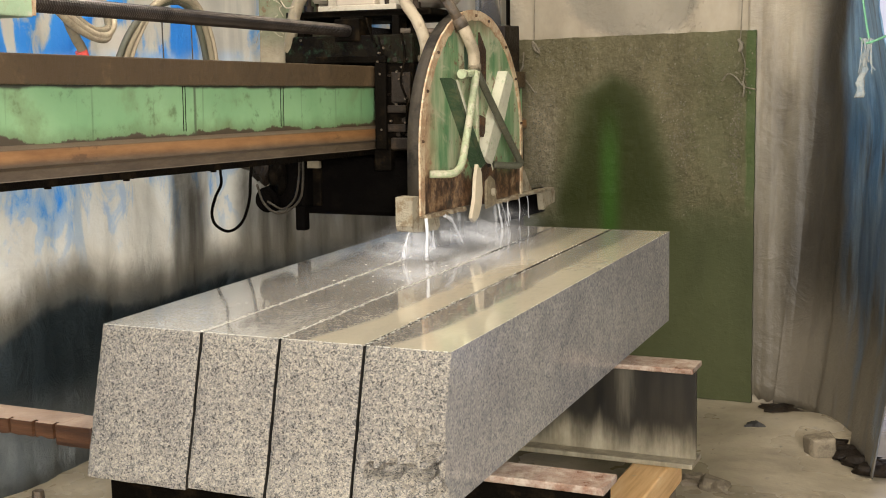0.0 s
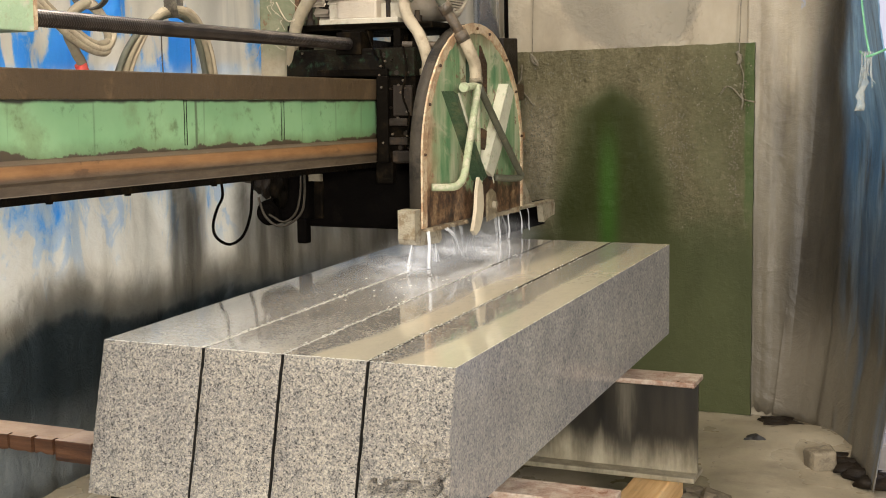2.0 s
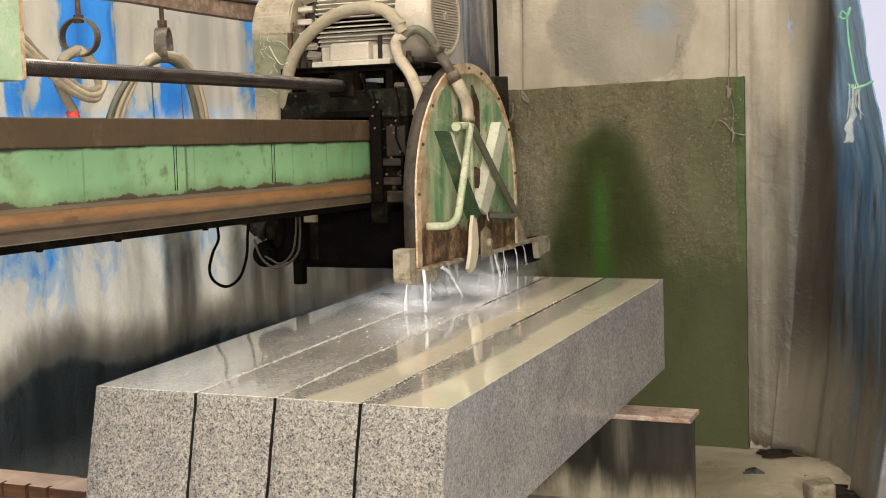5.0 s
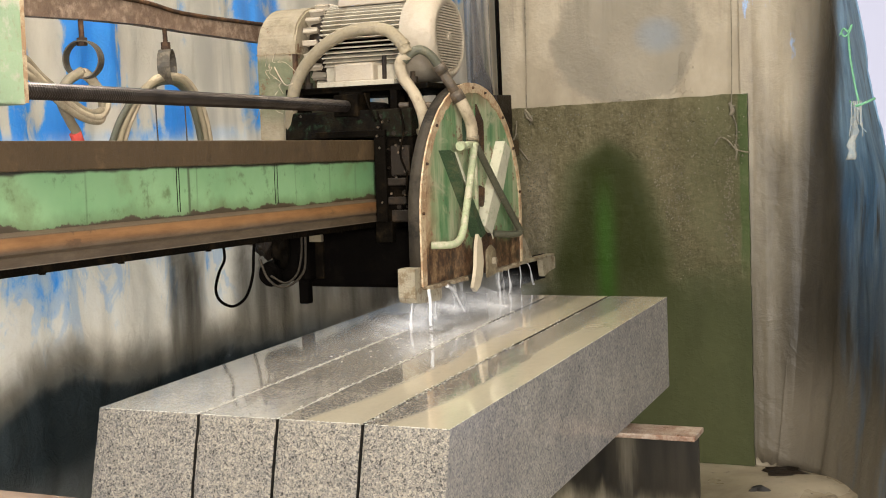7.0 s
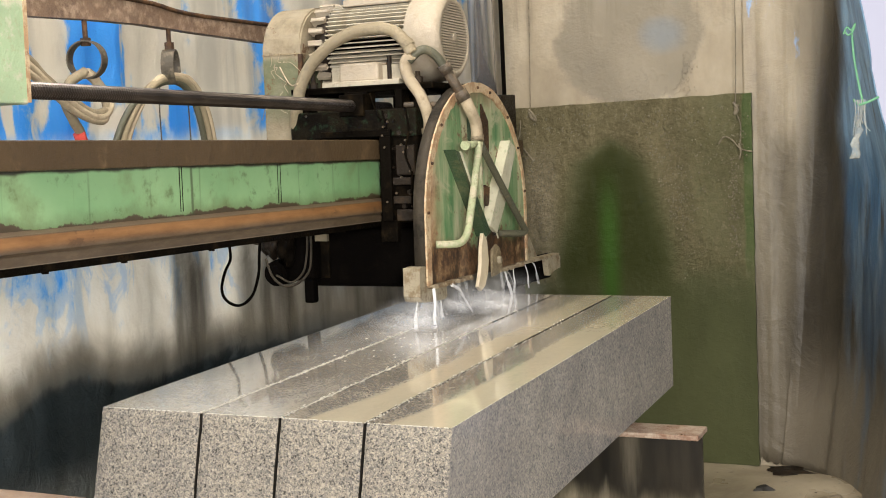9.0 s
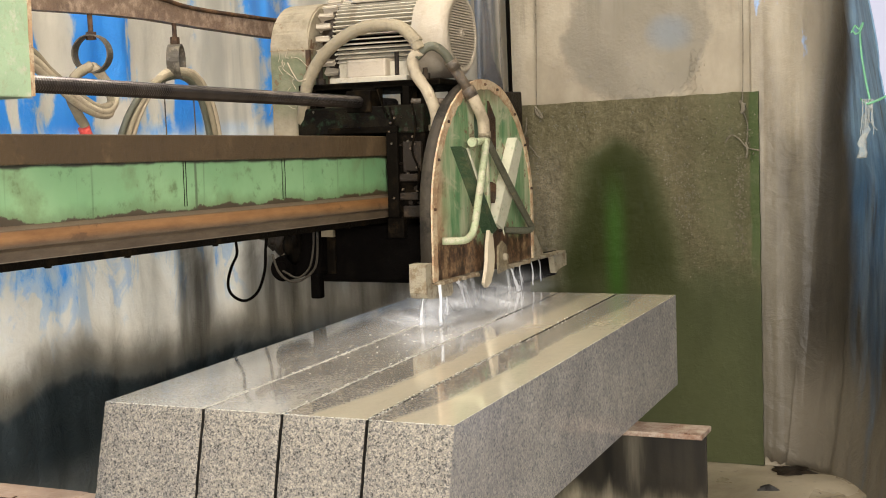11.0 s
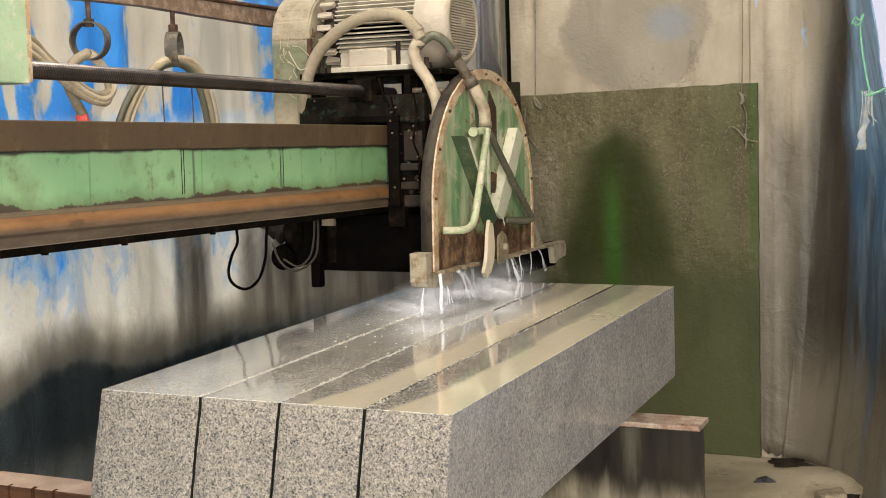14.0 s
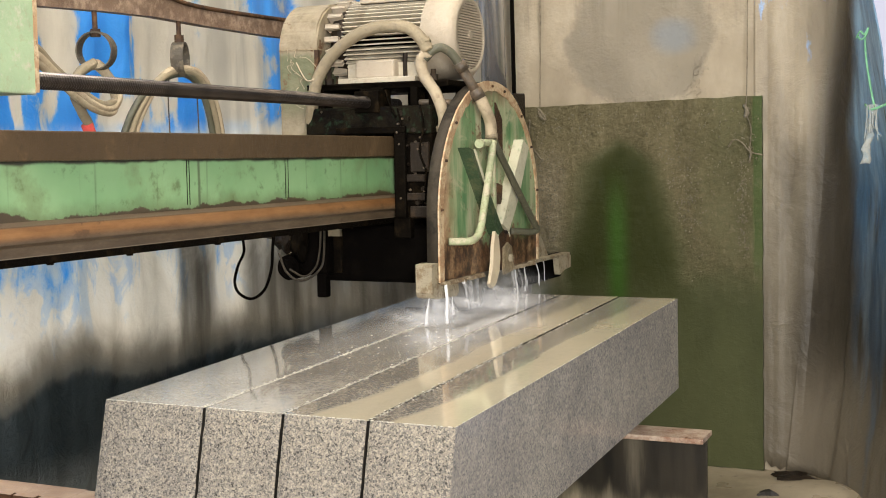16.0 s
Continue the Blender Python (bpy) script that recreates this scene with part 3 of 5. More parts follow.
dark_scrap = painted("dark_scrap", (0.03, 0.028, 0.025), (0.07, 0.06, 0.05), (0.015, 0.013, 0.012), 0.6, 0.6, 14)
rope_tan = painted("rope_tan", (0.20, 0.17, 0.12), (0.12, 0.10, 0.07), (0.07, 0.06, 0.04), 0.55, 0.8, 60)
string_green = painted("string_green", (0.16, 0.42, 0.24), (0.30, 0.50, 0.34), (0.10, 0.20, 0.12), 0.6, 0.6, 40)
red_tape = painted("red_tape", (0.55, 0.06, 0.045), (0.35, 0.05, 0.04), (0.2, 0.1, 0.08), 0.65, 0.5, 30)
mud_dull = painted("shed_lining", (0.30, 0.28, 0.24), (0.22, 0.20, 0.17), (0.15, 0.14, 0.12), 0.55, 0.8, 2)

g = Mat("water_milky")
g.p.inputs["Alpha"].default_value = 0.75
g.p.inputs["IOR"].default_value = 1.33
water_mat = g.done((0.88, 0.88, 0.90), 0.12)
g = Mat("water_strand")
g.p.inputs["Alpha"].default_value = 0.5
g.p.inputs["IOR"].default_value = 1.33
strand_mat = g.done((0.86, 0.86, 0.88), 0.12)
g = Mat("water_mist")
g.p.inputs["Alpha"].default_value = 0.16
mist_mat = g.done((0.85, 0.85, 0.86), 0.3)
g = Mat("daylight_sheet")
g.p.inputs["Emission Color"].default_value = (0.80, 0.79, 0.95, 1)
g.p.inputs["Emission Strength"].default_value = 0.72
day_sheet = g.done((0.12, 0.12, 0.14), 0.8)


slurry_pale = painted("slurry_pale", (0.56, 0.53, 0.46), (0.46, 0.43, 0.37), (0.38, 0.35, 0.29), 0.6, 0.4, 40)

flap_cream = painted("flap_cream", (0.62, 0.53, 0.38), (0.52, 0.43, 0.29), (0.36, 0.27, 0.16), 0.62, 0.5, 12, dirty=0.35, spec=0.3)
clamp_tan = painted("clamp_tan", (0.21, 0.165, 0.10), (0.31, 0.25, 0.16), (0.09, 0.06, 0.03), 0.52, 0.6, 22, dirty=0.6, spec=0.3)
foot_scale = painted("foot_scale", (0.20, 0.14, 0.08), (0.34, 0.28, 0.19), (0.05, 0.03, 0.016), 0.5, 0.75, 26, dirty=0.8)

# ---- mesh kit ----
def link(name, bm, material, parent=None, label="", smooth=False):
    me = bpy.data.meshes.new(name)
    bmesh.ops.recalc_face_normals(bm, faces=bm.faces)
    bm.to_mesh(me)
    bm.free()
    for m in material if isinstance(material, (list, tuple)) else [material]:
        me.materials.append(m)
    if smooth:
        for p in me.polygons:
            p.use_smooth = len(p.vertices) <= 4
    ob = new(name, me)
    ob.parent = parent
    if label:
        ob["label"] = label
    return ob


def part(name, bm, material, parent, label="", smooth=False):
    return link(name, bm, material, parent, label, smooth)


def root(name, m=None):
    ob = new(name)
    ob.empty_display_size = 0.05
    if m is not None:
        ob.matrix_world = m
    return ob


def box(bm, x0, x1, y0, y1, z0, z1, bevel=0.0, m=None):
    r = bmesh.ops.create_cube(bm, size=1)
    vs = r["verts"]
    for v in vs:
        v.co = Vector(((x0 + x1) / 2 + v.co.x * (x1 - x0), (y0 + y1) / 2 + v.co.y * (y1 - y0), (z0 + z1) / 2 + v.co.z * (z1 - z0)))
        if m is not None:
            v.co = m @ v.co
    if bevel:
        es = {e for v in vs for e in v.link_edges}
        bmesh.ops.bevel(bm, geom=list(es), offset=bevel, segments=2, affect="EDGES", profile=0.5)
    return bm


def B(x0, x1, y0, y1, z0, z1, bevel=0.0):
    return box(bmesh.new(), x0, x1, y0, y1, z0, z1, bevel)


def rod(bm, a, b, ra, rb=None, seg=14):
    a, b = Vector(a), Vector(b)
    q = (b - a).to_track_quat("Z", "Y").to_matrix().to_4x4()
    bmesh.ops.create_cone(bm, cap_ends=True, segments=seg, radius1=ra, radius2=ra if rb is None else rb, depth=(b - a).length,
                          matrix=Matrix.Translation((a + b) / 2) @ q)
    return bm


def curve_points(pts, per=6):
    p = [Vector(a) for a in pts]
    p = [p[0] * 2 - p[1]] + p + [p[-1] * 2 - p[-2]]
    out = []
    for i in range(1, len(p) - 2):
        for k in range(per):
            t = k / per
            a, b, c, d = p[i - 1], p[i], p[i + 1], p[i + 2]
            out.append(0.5 * ((2 * b) + (c - a) * t + (2 * a - 5 * b + 4 * c - d) * t * t + (3 * b - a - 3 * c + d) * t ** 3))
    out.append(p[-2])
    return out


def tube(bm, pts, r, per=6, seg=10, wob=0.0, ends=None):
    """A round tube along a smooth line; ends: the radius at the start and at the end."""
    line = curve_points(pts, per)
    up = Vector((0.13, 0.31, 0.94))
    rings = []
    for i, c in enumerate(line):
        d = (line[min(i + 1, len(line) - 1)] - line[max(i - 1, 0)]).normalized()
        s = d.cross(up)
        if s.length < 1e-3:
            s = d.cross(Vector((1, 0, 0)))
        s.normalize()
        u = s.cross(d)
        k = i / (len(line) - 1)
        rr = (r if ends is None else ends[0] + (ends[1] - ends[0]) * k) * (1 + wob * noise.noise(c * 40))
        rings.append([bm.verts.new(c + rr * (s * math.cos(2 * math.pi * j / seg) + u * math.sin(2 * math.pi * j / seg))) for j in range(seg)])
    for a, b in zip(rings, rings[1:]):
        for j in range(seg):
            bm.faces.new((a[j], a[(j + 1) % seg], b[(j + 1) % seg], b[j]))
    bm.faces.new(rings[0][::-1])
    bm.faces.new(rings[-1])
    return bm


def T(pts, r, **k):
    return tube(bmesh.new(), pts, r, **k)


def prism(bm, yz, x0, x1):
    """A flat outline in the y-z plane with a thickness along x."""
    a = [bm.verts.new((x0, y, z)) for y, z in yz]
    b = [bm.verts.new((x1, y, z)) for y, z in yz]
    bm.faces.new(a)
    bm.faces.new(b[::-1])
    n = len(yz)
    for i in range(n):
        bm.faces.new((a[i], a[(i + 1) % n], b[(i + 1) % n], b[i]))
    return bm


def sheet(name, path, z0, z1, nu, nv, fold, material, thick=0.004, freq=9.0, seed=0.0, hem=0.0):
    """A hanging cloth along a line in the plan, with folds that grow towards the hem."""
    bm = bmesh.new()
    line = curve_points([(x, y, 0) for x, y in path], max(2, nu // (len(path) - 1)))
    rows = []
    for i, c in enumerate(line):
        d = (line[min(i + 1, len(line) - 1)] - line[max(i - 1, 0)]).normalized()
        nrm = Vector((-d.y, d.x, 0))
        col = []
        for k in range(nv + 1):
            z = z0 + (z1 - z0) * k / nv
            s = i / len(line) * freq
            w = noise.noise(Vector((s * 1.7 + seed, z * 0.35, seed))) + 0.5 * noise.noise(Vector((s * 4.3 + seed, z * 0.6 + 3, seed))) + 0.25 * noise.noise(Vector((s * 6 + seed, z * 3, 5)))
            col.append(bm.verts.new(c + nrm * (w * fold) + Vector((0, 0, z + hem * noise.noise(Vector((s * 3, 1, seed))) * (1 - k / nv)))))
        rows.append(col)
    for a, b in zip(rows, rows[1:]):
        for k in range(nv):
            bm.faces.new((a[k], b[k], b[k + 1], a[k + 1]))
    ob = link(name, bm, material, None, "", True)
    mod = ob.modifiers.new("thickness", "SOLIDIFY")
    mod.thickness = thick
    return ob


def lump(bm, at, size, seed=0.0, sub=2, rough=0.35):
    r = bmesh.ops.create_icosphere(bm, subdivisions=sub, radius=1)
    for v in r["verts"]:
        k = 1 + rough * noise.noise(v.co * 1.6 + Vector((seed, seed * 2, 0)))
        v.co = Vector((at[0] + v.co.x * size[0] * k, at[1] + v.co.y * size[1] * k, at[2] + v.co.z * size[2] * k))
    return bm


# ---- setting ----
def ground():
    bm = bmesh.new()
    xs = [-40, -12, -5] + [-3.4 + 0.06 * i for i in range(90)] + [5, 12, 40]
    ys = [-40, -12, -5] + [-1.2 + 0.06 * i for i in range(66)] + [5, 12, 40]
    grid = []
    for x in xs:
        col = []
        for y in ys:
            z = 0.0
            if -3.4 < x < 2 and -1.2 < y < 2.75:
                p = Vector((x, y, 0))
                z = 0.018 * noise.noise(p * 2.2) + 0.008 * noise.noise(p * 9)
                z += 0.30 * math.exp(-((x + 1.18) / 0.20) ** 2 - ((y - 0.95) / 0.35) ** 2)
                z += 0.05 * math.exp(-((x - 0.45) / 0.25) ** 2 - ((y - 2.35) / 0.2) ** 2)
            col.append(bm.verts.new((x, y, z)))
        grid.append(col)
    for a, b in zip(grid, grid[1:]):
        for k in range(len(ys) - 1):
            bm.faces.new((a[k], b[k], b[k + 1], a[k + 1]))
    tagged(link("ground", bm, mud_floor, None, "", True), "wet beige stone-slurry mud on a workshop floor", "floor", kind="structure")


ground()
tagged(link("wall_back", B(-2.6, 0.50, 2.70, 2.82, -0.02, 3.4), wall_cement), "mud-splashed beige cement wall behind the saw", "wall", kind="structure")
tagged(sheet("wall_left", [(-1.95, -5.6), (-1.93, -3.0), (-1.97, -1.0), (-1.94, 0.6), (-1.95, 1.5), (-1.90, 2.25), (-1.60, 2.58), (-0.98, 2.665)], 0.0, 3.4, 420, 44, 0.030, tarp_left, freq=13, seed=2.0),
       "blue tarpaulin wall sheet caked with dried beige mud", "tarpaulin", kind="structure")
# unseen shell, added to close the place: roof, front wall, pier, side wall
tagged(link("ceiling", B(-2.6, 4.6, -5.8, 2.9, 3.4, 3.46), mud_dull), "unseen plain dull shed roof lining", "ceiling", kind="structure")
tagged(link("wall_front", B(-2.6, -0.9, -5.8, -5.7, -0.02, 3.4), mud_dull), "unseen plain dull shed wall beside an added opening", "wall", kind="structure")
tagged(link("wall_pier", B(1.75, 2.35, -5.8, -5.7, -0.02, 3.4), mud_dull), "unseen plain dull shed pier between two added openings", "wall", kind="structure")
tagged(link("wall_right", B(4.5, 4.6, -5.7, 2.0, -0.02, 3.4), mud_dull), "unseen plain dull shed side wall", "wall", kind="structure")


def back_drape():
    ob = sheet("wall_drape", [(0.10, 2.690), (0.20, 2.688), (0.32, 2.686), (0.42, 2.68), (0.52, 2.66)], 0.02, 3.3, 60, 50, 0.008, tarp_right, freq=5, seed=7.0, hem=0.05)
    tagged(ob, "mud-coated hanging sheet beside the green board", "tarpaulin", kind="structure")


back_drape()


def green_board():
    bm = bmesh.new()
    nx, nz = 40, 60
    x0, x1, z1 = -0.845, 0.130, 1.462
    for side in (0, 1):
        grid = []
        for i in range(nx + 1):
            col = []
            for k in range(nz + 1):
                x = x0 + (x1 - x0) * i / nx
                z = 0.005 + (z1 + 0.018 * i / nx) * k / nz
                if k == nz:
                    z += 0.004 * noise.noise(Vector((x * 14, 0, 0)))
                if i in (0, nx):
                    x += 0.004 * noise.noise(Vector((z * 14, 3, 0)))
                y = 2.668 if side == 0 else 2.694
                if side == 0:
                    y -= 0.004 * abs(noise.noise(Vector((x * 16, z * 16, 1)))) * (1 if z > 0.8 else 0.3)
                col.append(bm.verts.new((x, y, z)))
            grid.append(col)
        for a, b in zip(grid, grid[1:]):
            for k in range(nz):
                bm.faces.new((a[k], b[k], b[k + 1], a[k + 1]))
        if side == 0:
            first = grid
    for i in range(nx):
        bm.faces.new((first[i][nz], first[i + 1][nz], grid[i + 1][nz], grid[i][nz]))
    for k in range(nz):
        bm.faces.new((first[0][k], first[0][k + 1], grid[0][k + 1], grid[0][k]))
        bm.faces.new((first[nx][k], first[nx][k + 1], grid[nx][k + 1], grid[nx][k]))
    ob = link("splash_board", bm, board_green)
    tagged(ob, "dark green painted splash board crusted with stone mud", "board")


green_board()


def mud_crumbs():
    rng = random.Random(17)
    spots = []
    for i in range(1100):
        k = rng.random()
        if k < 0.30:
            x, z = rng.gauss(-0.755, 0.028), rng.uniform(0.78, 1.28)
        elif k < 0.58:
            x, z = rng.gauss(-0.19, 0.06), rng.gauss(1.08, 0.13)
        elif k < 0.72:
            x, z = rng.gauss(0.055, 0.014), rng.uniform(0.85, 1.25)
        else:
            x, z = rng.uniform(-0.84, 0.12), 1.44 - abs(rng.gauss(0, 0.16))
        washed = abs(x + 0.44) < 0.06 + 0.30 * math.sqrt(max(0.0, 1.36 - z))
        if -0.84 < x < 0.125 and z < 1.455 and not washed:
            spots.append((x, 2.6665, z, rng.uniform(0.0014, 0.0042)))

    board_n = len(spots)
    for i in range(420):
        k = rng.random()
        if k < 0.5:
            z = rng.uniform(1.47, 1.66)
            x = -0.165 + 0.16 * (z - 1.47) + abs(rng.gauss(0, 0.03))
        else:
            x, z = rng.gauss(-0.33, 0.10), 1.475 + abs(rng.gauss(0, 0.05))
        spots.append((x, 2.699, z, rng.uniform(0.0012, 0.0034)))
    for some, material, label in ((spots[:board_n], crumb_mud, "dried olive-brown mud crumbs stuck to the board"), (spots[board_n:], wall_cement, "dried beige mud crumbs stuck to the wall")):
        bm = bmesh.new()
        for i, (x, y, z, q) in enumerate(some):
            r = bmesh.ops.create_icosphere(bm, subdivisions=1, radius=1)
            for v in r["verts"]:
                f = 1 + 0.4 * noise.noise(v.co * 1.4 + Vector((i, 0, 0)))
                v.co = Vector((x + v.co.x * q * f, y + v.co.y * q * 0.8 * f, z + v.co.z * q * 1.2 * f))
        tagged(link("mud_crumbs", bm, material, None, "", True), label, "mud", kind="stuff")


crumb_mud = painted("crumb_mud", (0.135, 0.118, 0.078), (0.195, 0.172, 0.118), (0.085, 0.074, 0.046), 0.55, 0.5, 30, spec=0.35)
mud_crumbs()


def hanging_rope(label, parts):
    r = root("rope")
    tagged(r, label, "rope")
    for name, pts, rad in parts:
        part(name, T(pts, rad, per=6, seg=7, wob=0.25), rope_tan, r, "", True)


hanging_rope("thin mud-stiffened rope tied to the board corner", [
    ("line", [(-0.762, 2.664, 3.2), (-0.764, 2.664, 1.95), (-0.774, 2.660, 1.46)], 0.002),
    ("knot", [(-0.780, 2.656, 1.46), (-0.760, 2.650, 1.44), (-0.748, 2.652, 1.415), (-0.765, 2.648, 1.425), (-0.778, 2.654, 1.45)], 0.005),
    ("loose_end", [(-0.818, 2.656, 1.417), (-0.822, 2.650, 1.36), (-0.839, 2.650, 1.324), (-0.807, 2.644, 1.302), (-0.767, 2.644, 1.251)], 0.003)])
hanging_rope("thin rope with a ragged knot on the board", [
    ("line", [(0.080, 2.664, 3.2), (0.078, 2.664, 1.85), (0.074, 2.656, 1.48), (0.070, 2.65, 1.43), (0.092, 2.648, 1.36), (0.088, 2.646, 1.285)], 0.0022),
    ("knot", [(0.066, 2.65, 1.45), (0.082, 2.644, 1.42), (0.070, 2.646, 1.405), (0.082, 2.65, 1.44)], 0.006),
    ("loose_end", [(0.004, 2.650, 1.290), (0.030, 2.640, 1.318), (0.060, 2.640, 1.305), (0.091, 2.640, 1.270), (0.139, 2.650, 1.256)], 0.0032),
    ("loose_end", [(0.085, 2.644, 1.29), (0.092, 2.64, 1.26), (0.086, 2.644, 1.228)], 0.0042)])


cloth_pale = painted("cloth_pale", (0.36, 0.38, 0.36), (0.25, 0.30, 0.32), (0.17, 0.16, 0.13), 0.5, 0.8, 40)


def right_curtain():
    """A gathered tarpaulin whose near edge is pinched in at the tie."""
    bm = bmesh.new()
    nu, nv = 70, 70
    rows = []
    for k in range(nv + 1):
        z = 2.6 * k / nv
        pinch = math.exp(-((z - 1.43) / 0.20) ** 2)
        edge = 0.735 - 0.07 * max(0, min(1, (z - 1.15) / 0.30)) - 0.06 * max(0, min(1, (z - 1.45) / 0.35)) - 0.06 * max(0, 1 - z / 0.4)
        row = []
        for i in range(nu + 1):
            u = i / nu
            far = 0.215 + 0.10 * min(z, 1.8)
            x = far + (edge - far) * u
            y = 2.685 - 0.815 * u ** 2.1
            amp = (0.003 + 0.055 * min(1, u * 1.8)) * (1 - 0.65 * pinch) * (1 if u < 0.8 else 1 - 0.6 * (u - 0.8) / 0.2)
            f = noise.noise(Vector((u * 5 + 0.8 * z * u, z * 0.5, 2))) + 0.5 * noise.noise(Vector((u * 12 + z * 0.7, z * 0.9, 6))) + 0.25 * noise.noise(Vector((u * 12, z * 5, 9)))
            # folds that fan out from the tie
            away = math.hypot(x - 0.62, z - 1.43)
            fan = math.sin(11 * math.atan2(x - 0.62, 1.43 - z)) * min(away, 0.30) * 0.09 * max(0.0, min(1.0, (u - 0.55) * 5)) * math.exp(-away / 0.6)
            row.append(bm.verts.new((x + amp * f * 0.8 + fan * 0.5, y - amp * f * 0.6 - fan, z + 0.01)))
        rows.append(row)
    for a, b in zip(rows, rows[1:]):
        for i in range(nu):
            bm.faces.new((a[i], a[i + 1], b[i + 1], b[i]))
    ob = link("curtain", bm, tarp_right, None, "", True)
    ob.modifiers.new("thickness", "SOLIDIFY").thickness = 0.004
    tagged(ob, "dirty blue tarpaulin curtain tied back with string", "curtain")
    s = root("tie_string")
    tagged(s, "light green plastic string tying the curtain", "string")
    part("strand", T([(0.600, 1.83, 1.66), (0.606, 1.82, 1.58), (0.620, 1.815, 1.49), (0.635, 1.80, 1.425)], 0.0035, seg=7), string_green, s, "", True)
    part("bow", T([(0.575, 1.83, 1.645), (0.588, 1.82, 1.665), (0.600, 1.82, 1.655), (0.612, 1.82, 1.675), (0.604, 1.82, 1.65), (0.590, 1.82, 1.64), (0.582, 1.825, 1.65)], 0.003, seg=6), string_green, s, "", True)
    part("wrap", T([(0.600, 1.86, 1.44), (0.622, 1.795, 1.425), (0.650, 1.79, 1.432), (0.678, 1.82, 1.445)], 0.004, seg=7), string_green, s, "", True)
    t = root("cloth_tail")
    tagged(t, "frayed pale cloth tail hanging from the curtain tie", "rag")
    bm = bmesh.new()
    rows = []
    for k in range(13):
        v = k / 12
        w = 0.009 + 0.005 * v + 0.003 * math.sin(k * 2.3)
        c = Vector((0.628 - 0.022 * v + 0.004 * math.sin(k * 1.3), 1.795, 1.43 - 0.17 * v))
        ring = []
        for j in range(10):
            a = 2 * math.pi * j / 10
            f = 1 + 0.35 * noise.noise(Vector((j * 1.7, v * 2.0, 3)))
            ring.append(bm.verts.new(c + Vector((w * f * math.cos(a), 0.5 * w * f * math.sin(a), (0.014 * noise.noise(Vector((j * 2.1, 0, 0))) if k == 12 else 0)))))
        rows.append(ring)
    for a, b in zip(rows, rows[1:]):
        for j in range(10):
            bm.faces.new((a[j], a[(j + 1) % 10], b[(j + 1) % 10], b[j]))
    bm.faces.new(rows[0])
    bm.faces.new(rows[-1][::-1])
    part("tail", bm, cloth_pale, t, "", True)
    for k in range(6):
        x = 0.612 + 0.006 * k
        part("fray", T([(x, 1.792, 1.44), (x + 0.006 * math.sin(k * 2), 1.786, 1.39 - 0.01 * (k % 3)), (x - 0.008 + 0.004 * k, 1.79, 1.33 + 0.012 * (k % 4))], 0.0022, seg=6), cloth_pale, t, "", True)


right_curtain()
tagged(link("backdrop", B(0.40, 3.0, 2.95, 3.0, -0.2, 3.4), day_sheet), "bright white daylight beyond the curtain", "daylight", kind="structure")


# ---- granite ----
def granite_block(x0, x1, label, slurry, chip=False, sides=(3, 3), zb=0.470):
    L, zt, lean = 1.846, 0.81, 0.092
    w, h = x1 - x0, zt - zb
    ob_m = pose(x0, 0, zb)
    bm = bmesh.new()
    nx, nz = 18, 26
    front, back = [], []
    for k in range(nz + 1):
        rf, rb = [], []
        for i in range(nx + 1):
            x, z = w * i / nx, h * k / nz
            y = -lean * (1 - k / nz)
            edge = 0.0
            j = noise.noise(Vector(((x + x0) * 60, z * 60, 1.5)))
            rim = i in (0, nx) or k in (0, nz)
            if rim:
                edge = 0.0035 + 0.003 * j
            y2 = y + edge + 0.0012 * noise.noise(Vector(((x + x0) * 25, z * 25, 4)))
            if chip:
                d = math.hypot((x - w) / 0.13, (z - 0.0) / 0.19) + 0.35 * noise.noise(Vector((x * 22, z * 22, 8)))
                if d < 1:
                    y2 += 0.06 * (1 - d) + 0.016 * noise.noise(Vector((x * 50, z * 50, 2)))
                if abs(z - 0.085 - 0.02 * noise.noise(Vector((x * 30, 0, 0)))) < 0.009 and 0.03 < x < 0.17:
                    y2 += 0.03
            rf.append(bm.verts.new((x, y2, z)))
            rb.append(bm.verts.new((x, L + 0.003 * noise.noise(Vector((x * 40, z * 40, 9))), z + (0.503 - zb) * (1 - k / nz))))
        front.append(rf)
        back.append(rb)
    for k in range(nz):
        for i in range(nx):
            bm.faces.new((front[k][i], front[k][i + 1], front[k + 1][i + 1], front[k + 1][i])).material_index = 0
            bm.faces.new((back[k][i], back[k + 1][i], back[k + 1][i + 1], back[k][i + 1])).material_index = 0
    for k in range(nz):
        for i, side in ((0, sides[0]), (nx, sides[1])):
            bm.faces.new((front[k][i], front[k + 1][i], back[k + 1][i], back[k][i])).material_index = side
    for i in range(nx):
        bm.faces.new((front[nz][i], front[nz][i + 1], back[nz][i + 1], back[nz][i])).material_index = 1
        bm.faces.new((front[0][i], back[0][i], back[0][i + 1], front[0][i + 1])).material_index = 0
    top = granite("granite_wet_top", 0.95, 0.05, 0.6, slurry, 1.1)
    ob = link("granite_block", bm, [granite_end, top, granite_side, granite_kerf_shade])
    ob.matrix_world = ob_m
    tagged(ob, label, "stone block", "sawn granite blocks")


granite_block(-0.900, -0.6243, "wide speckled grey granite block, wet sawn top", (0.25, 0.45, 0.4, 0.75), False, (2, 3), 0.464)
granite_block(-0.6167, -0.4178, "speckled grey granite block with a wet top", (0.14, 0.30, 0.4, 0.7))
granite_block(-0.4102, -0.2068, "speckled grey granite block with slurry film on top", (0.095, 0.130, 0.92, 0.35))
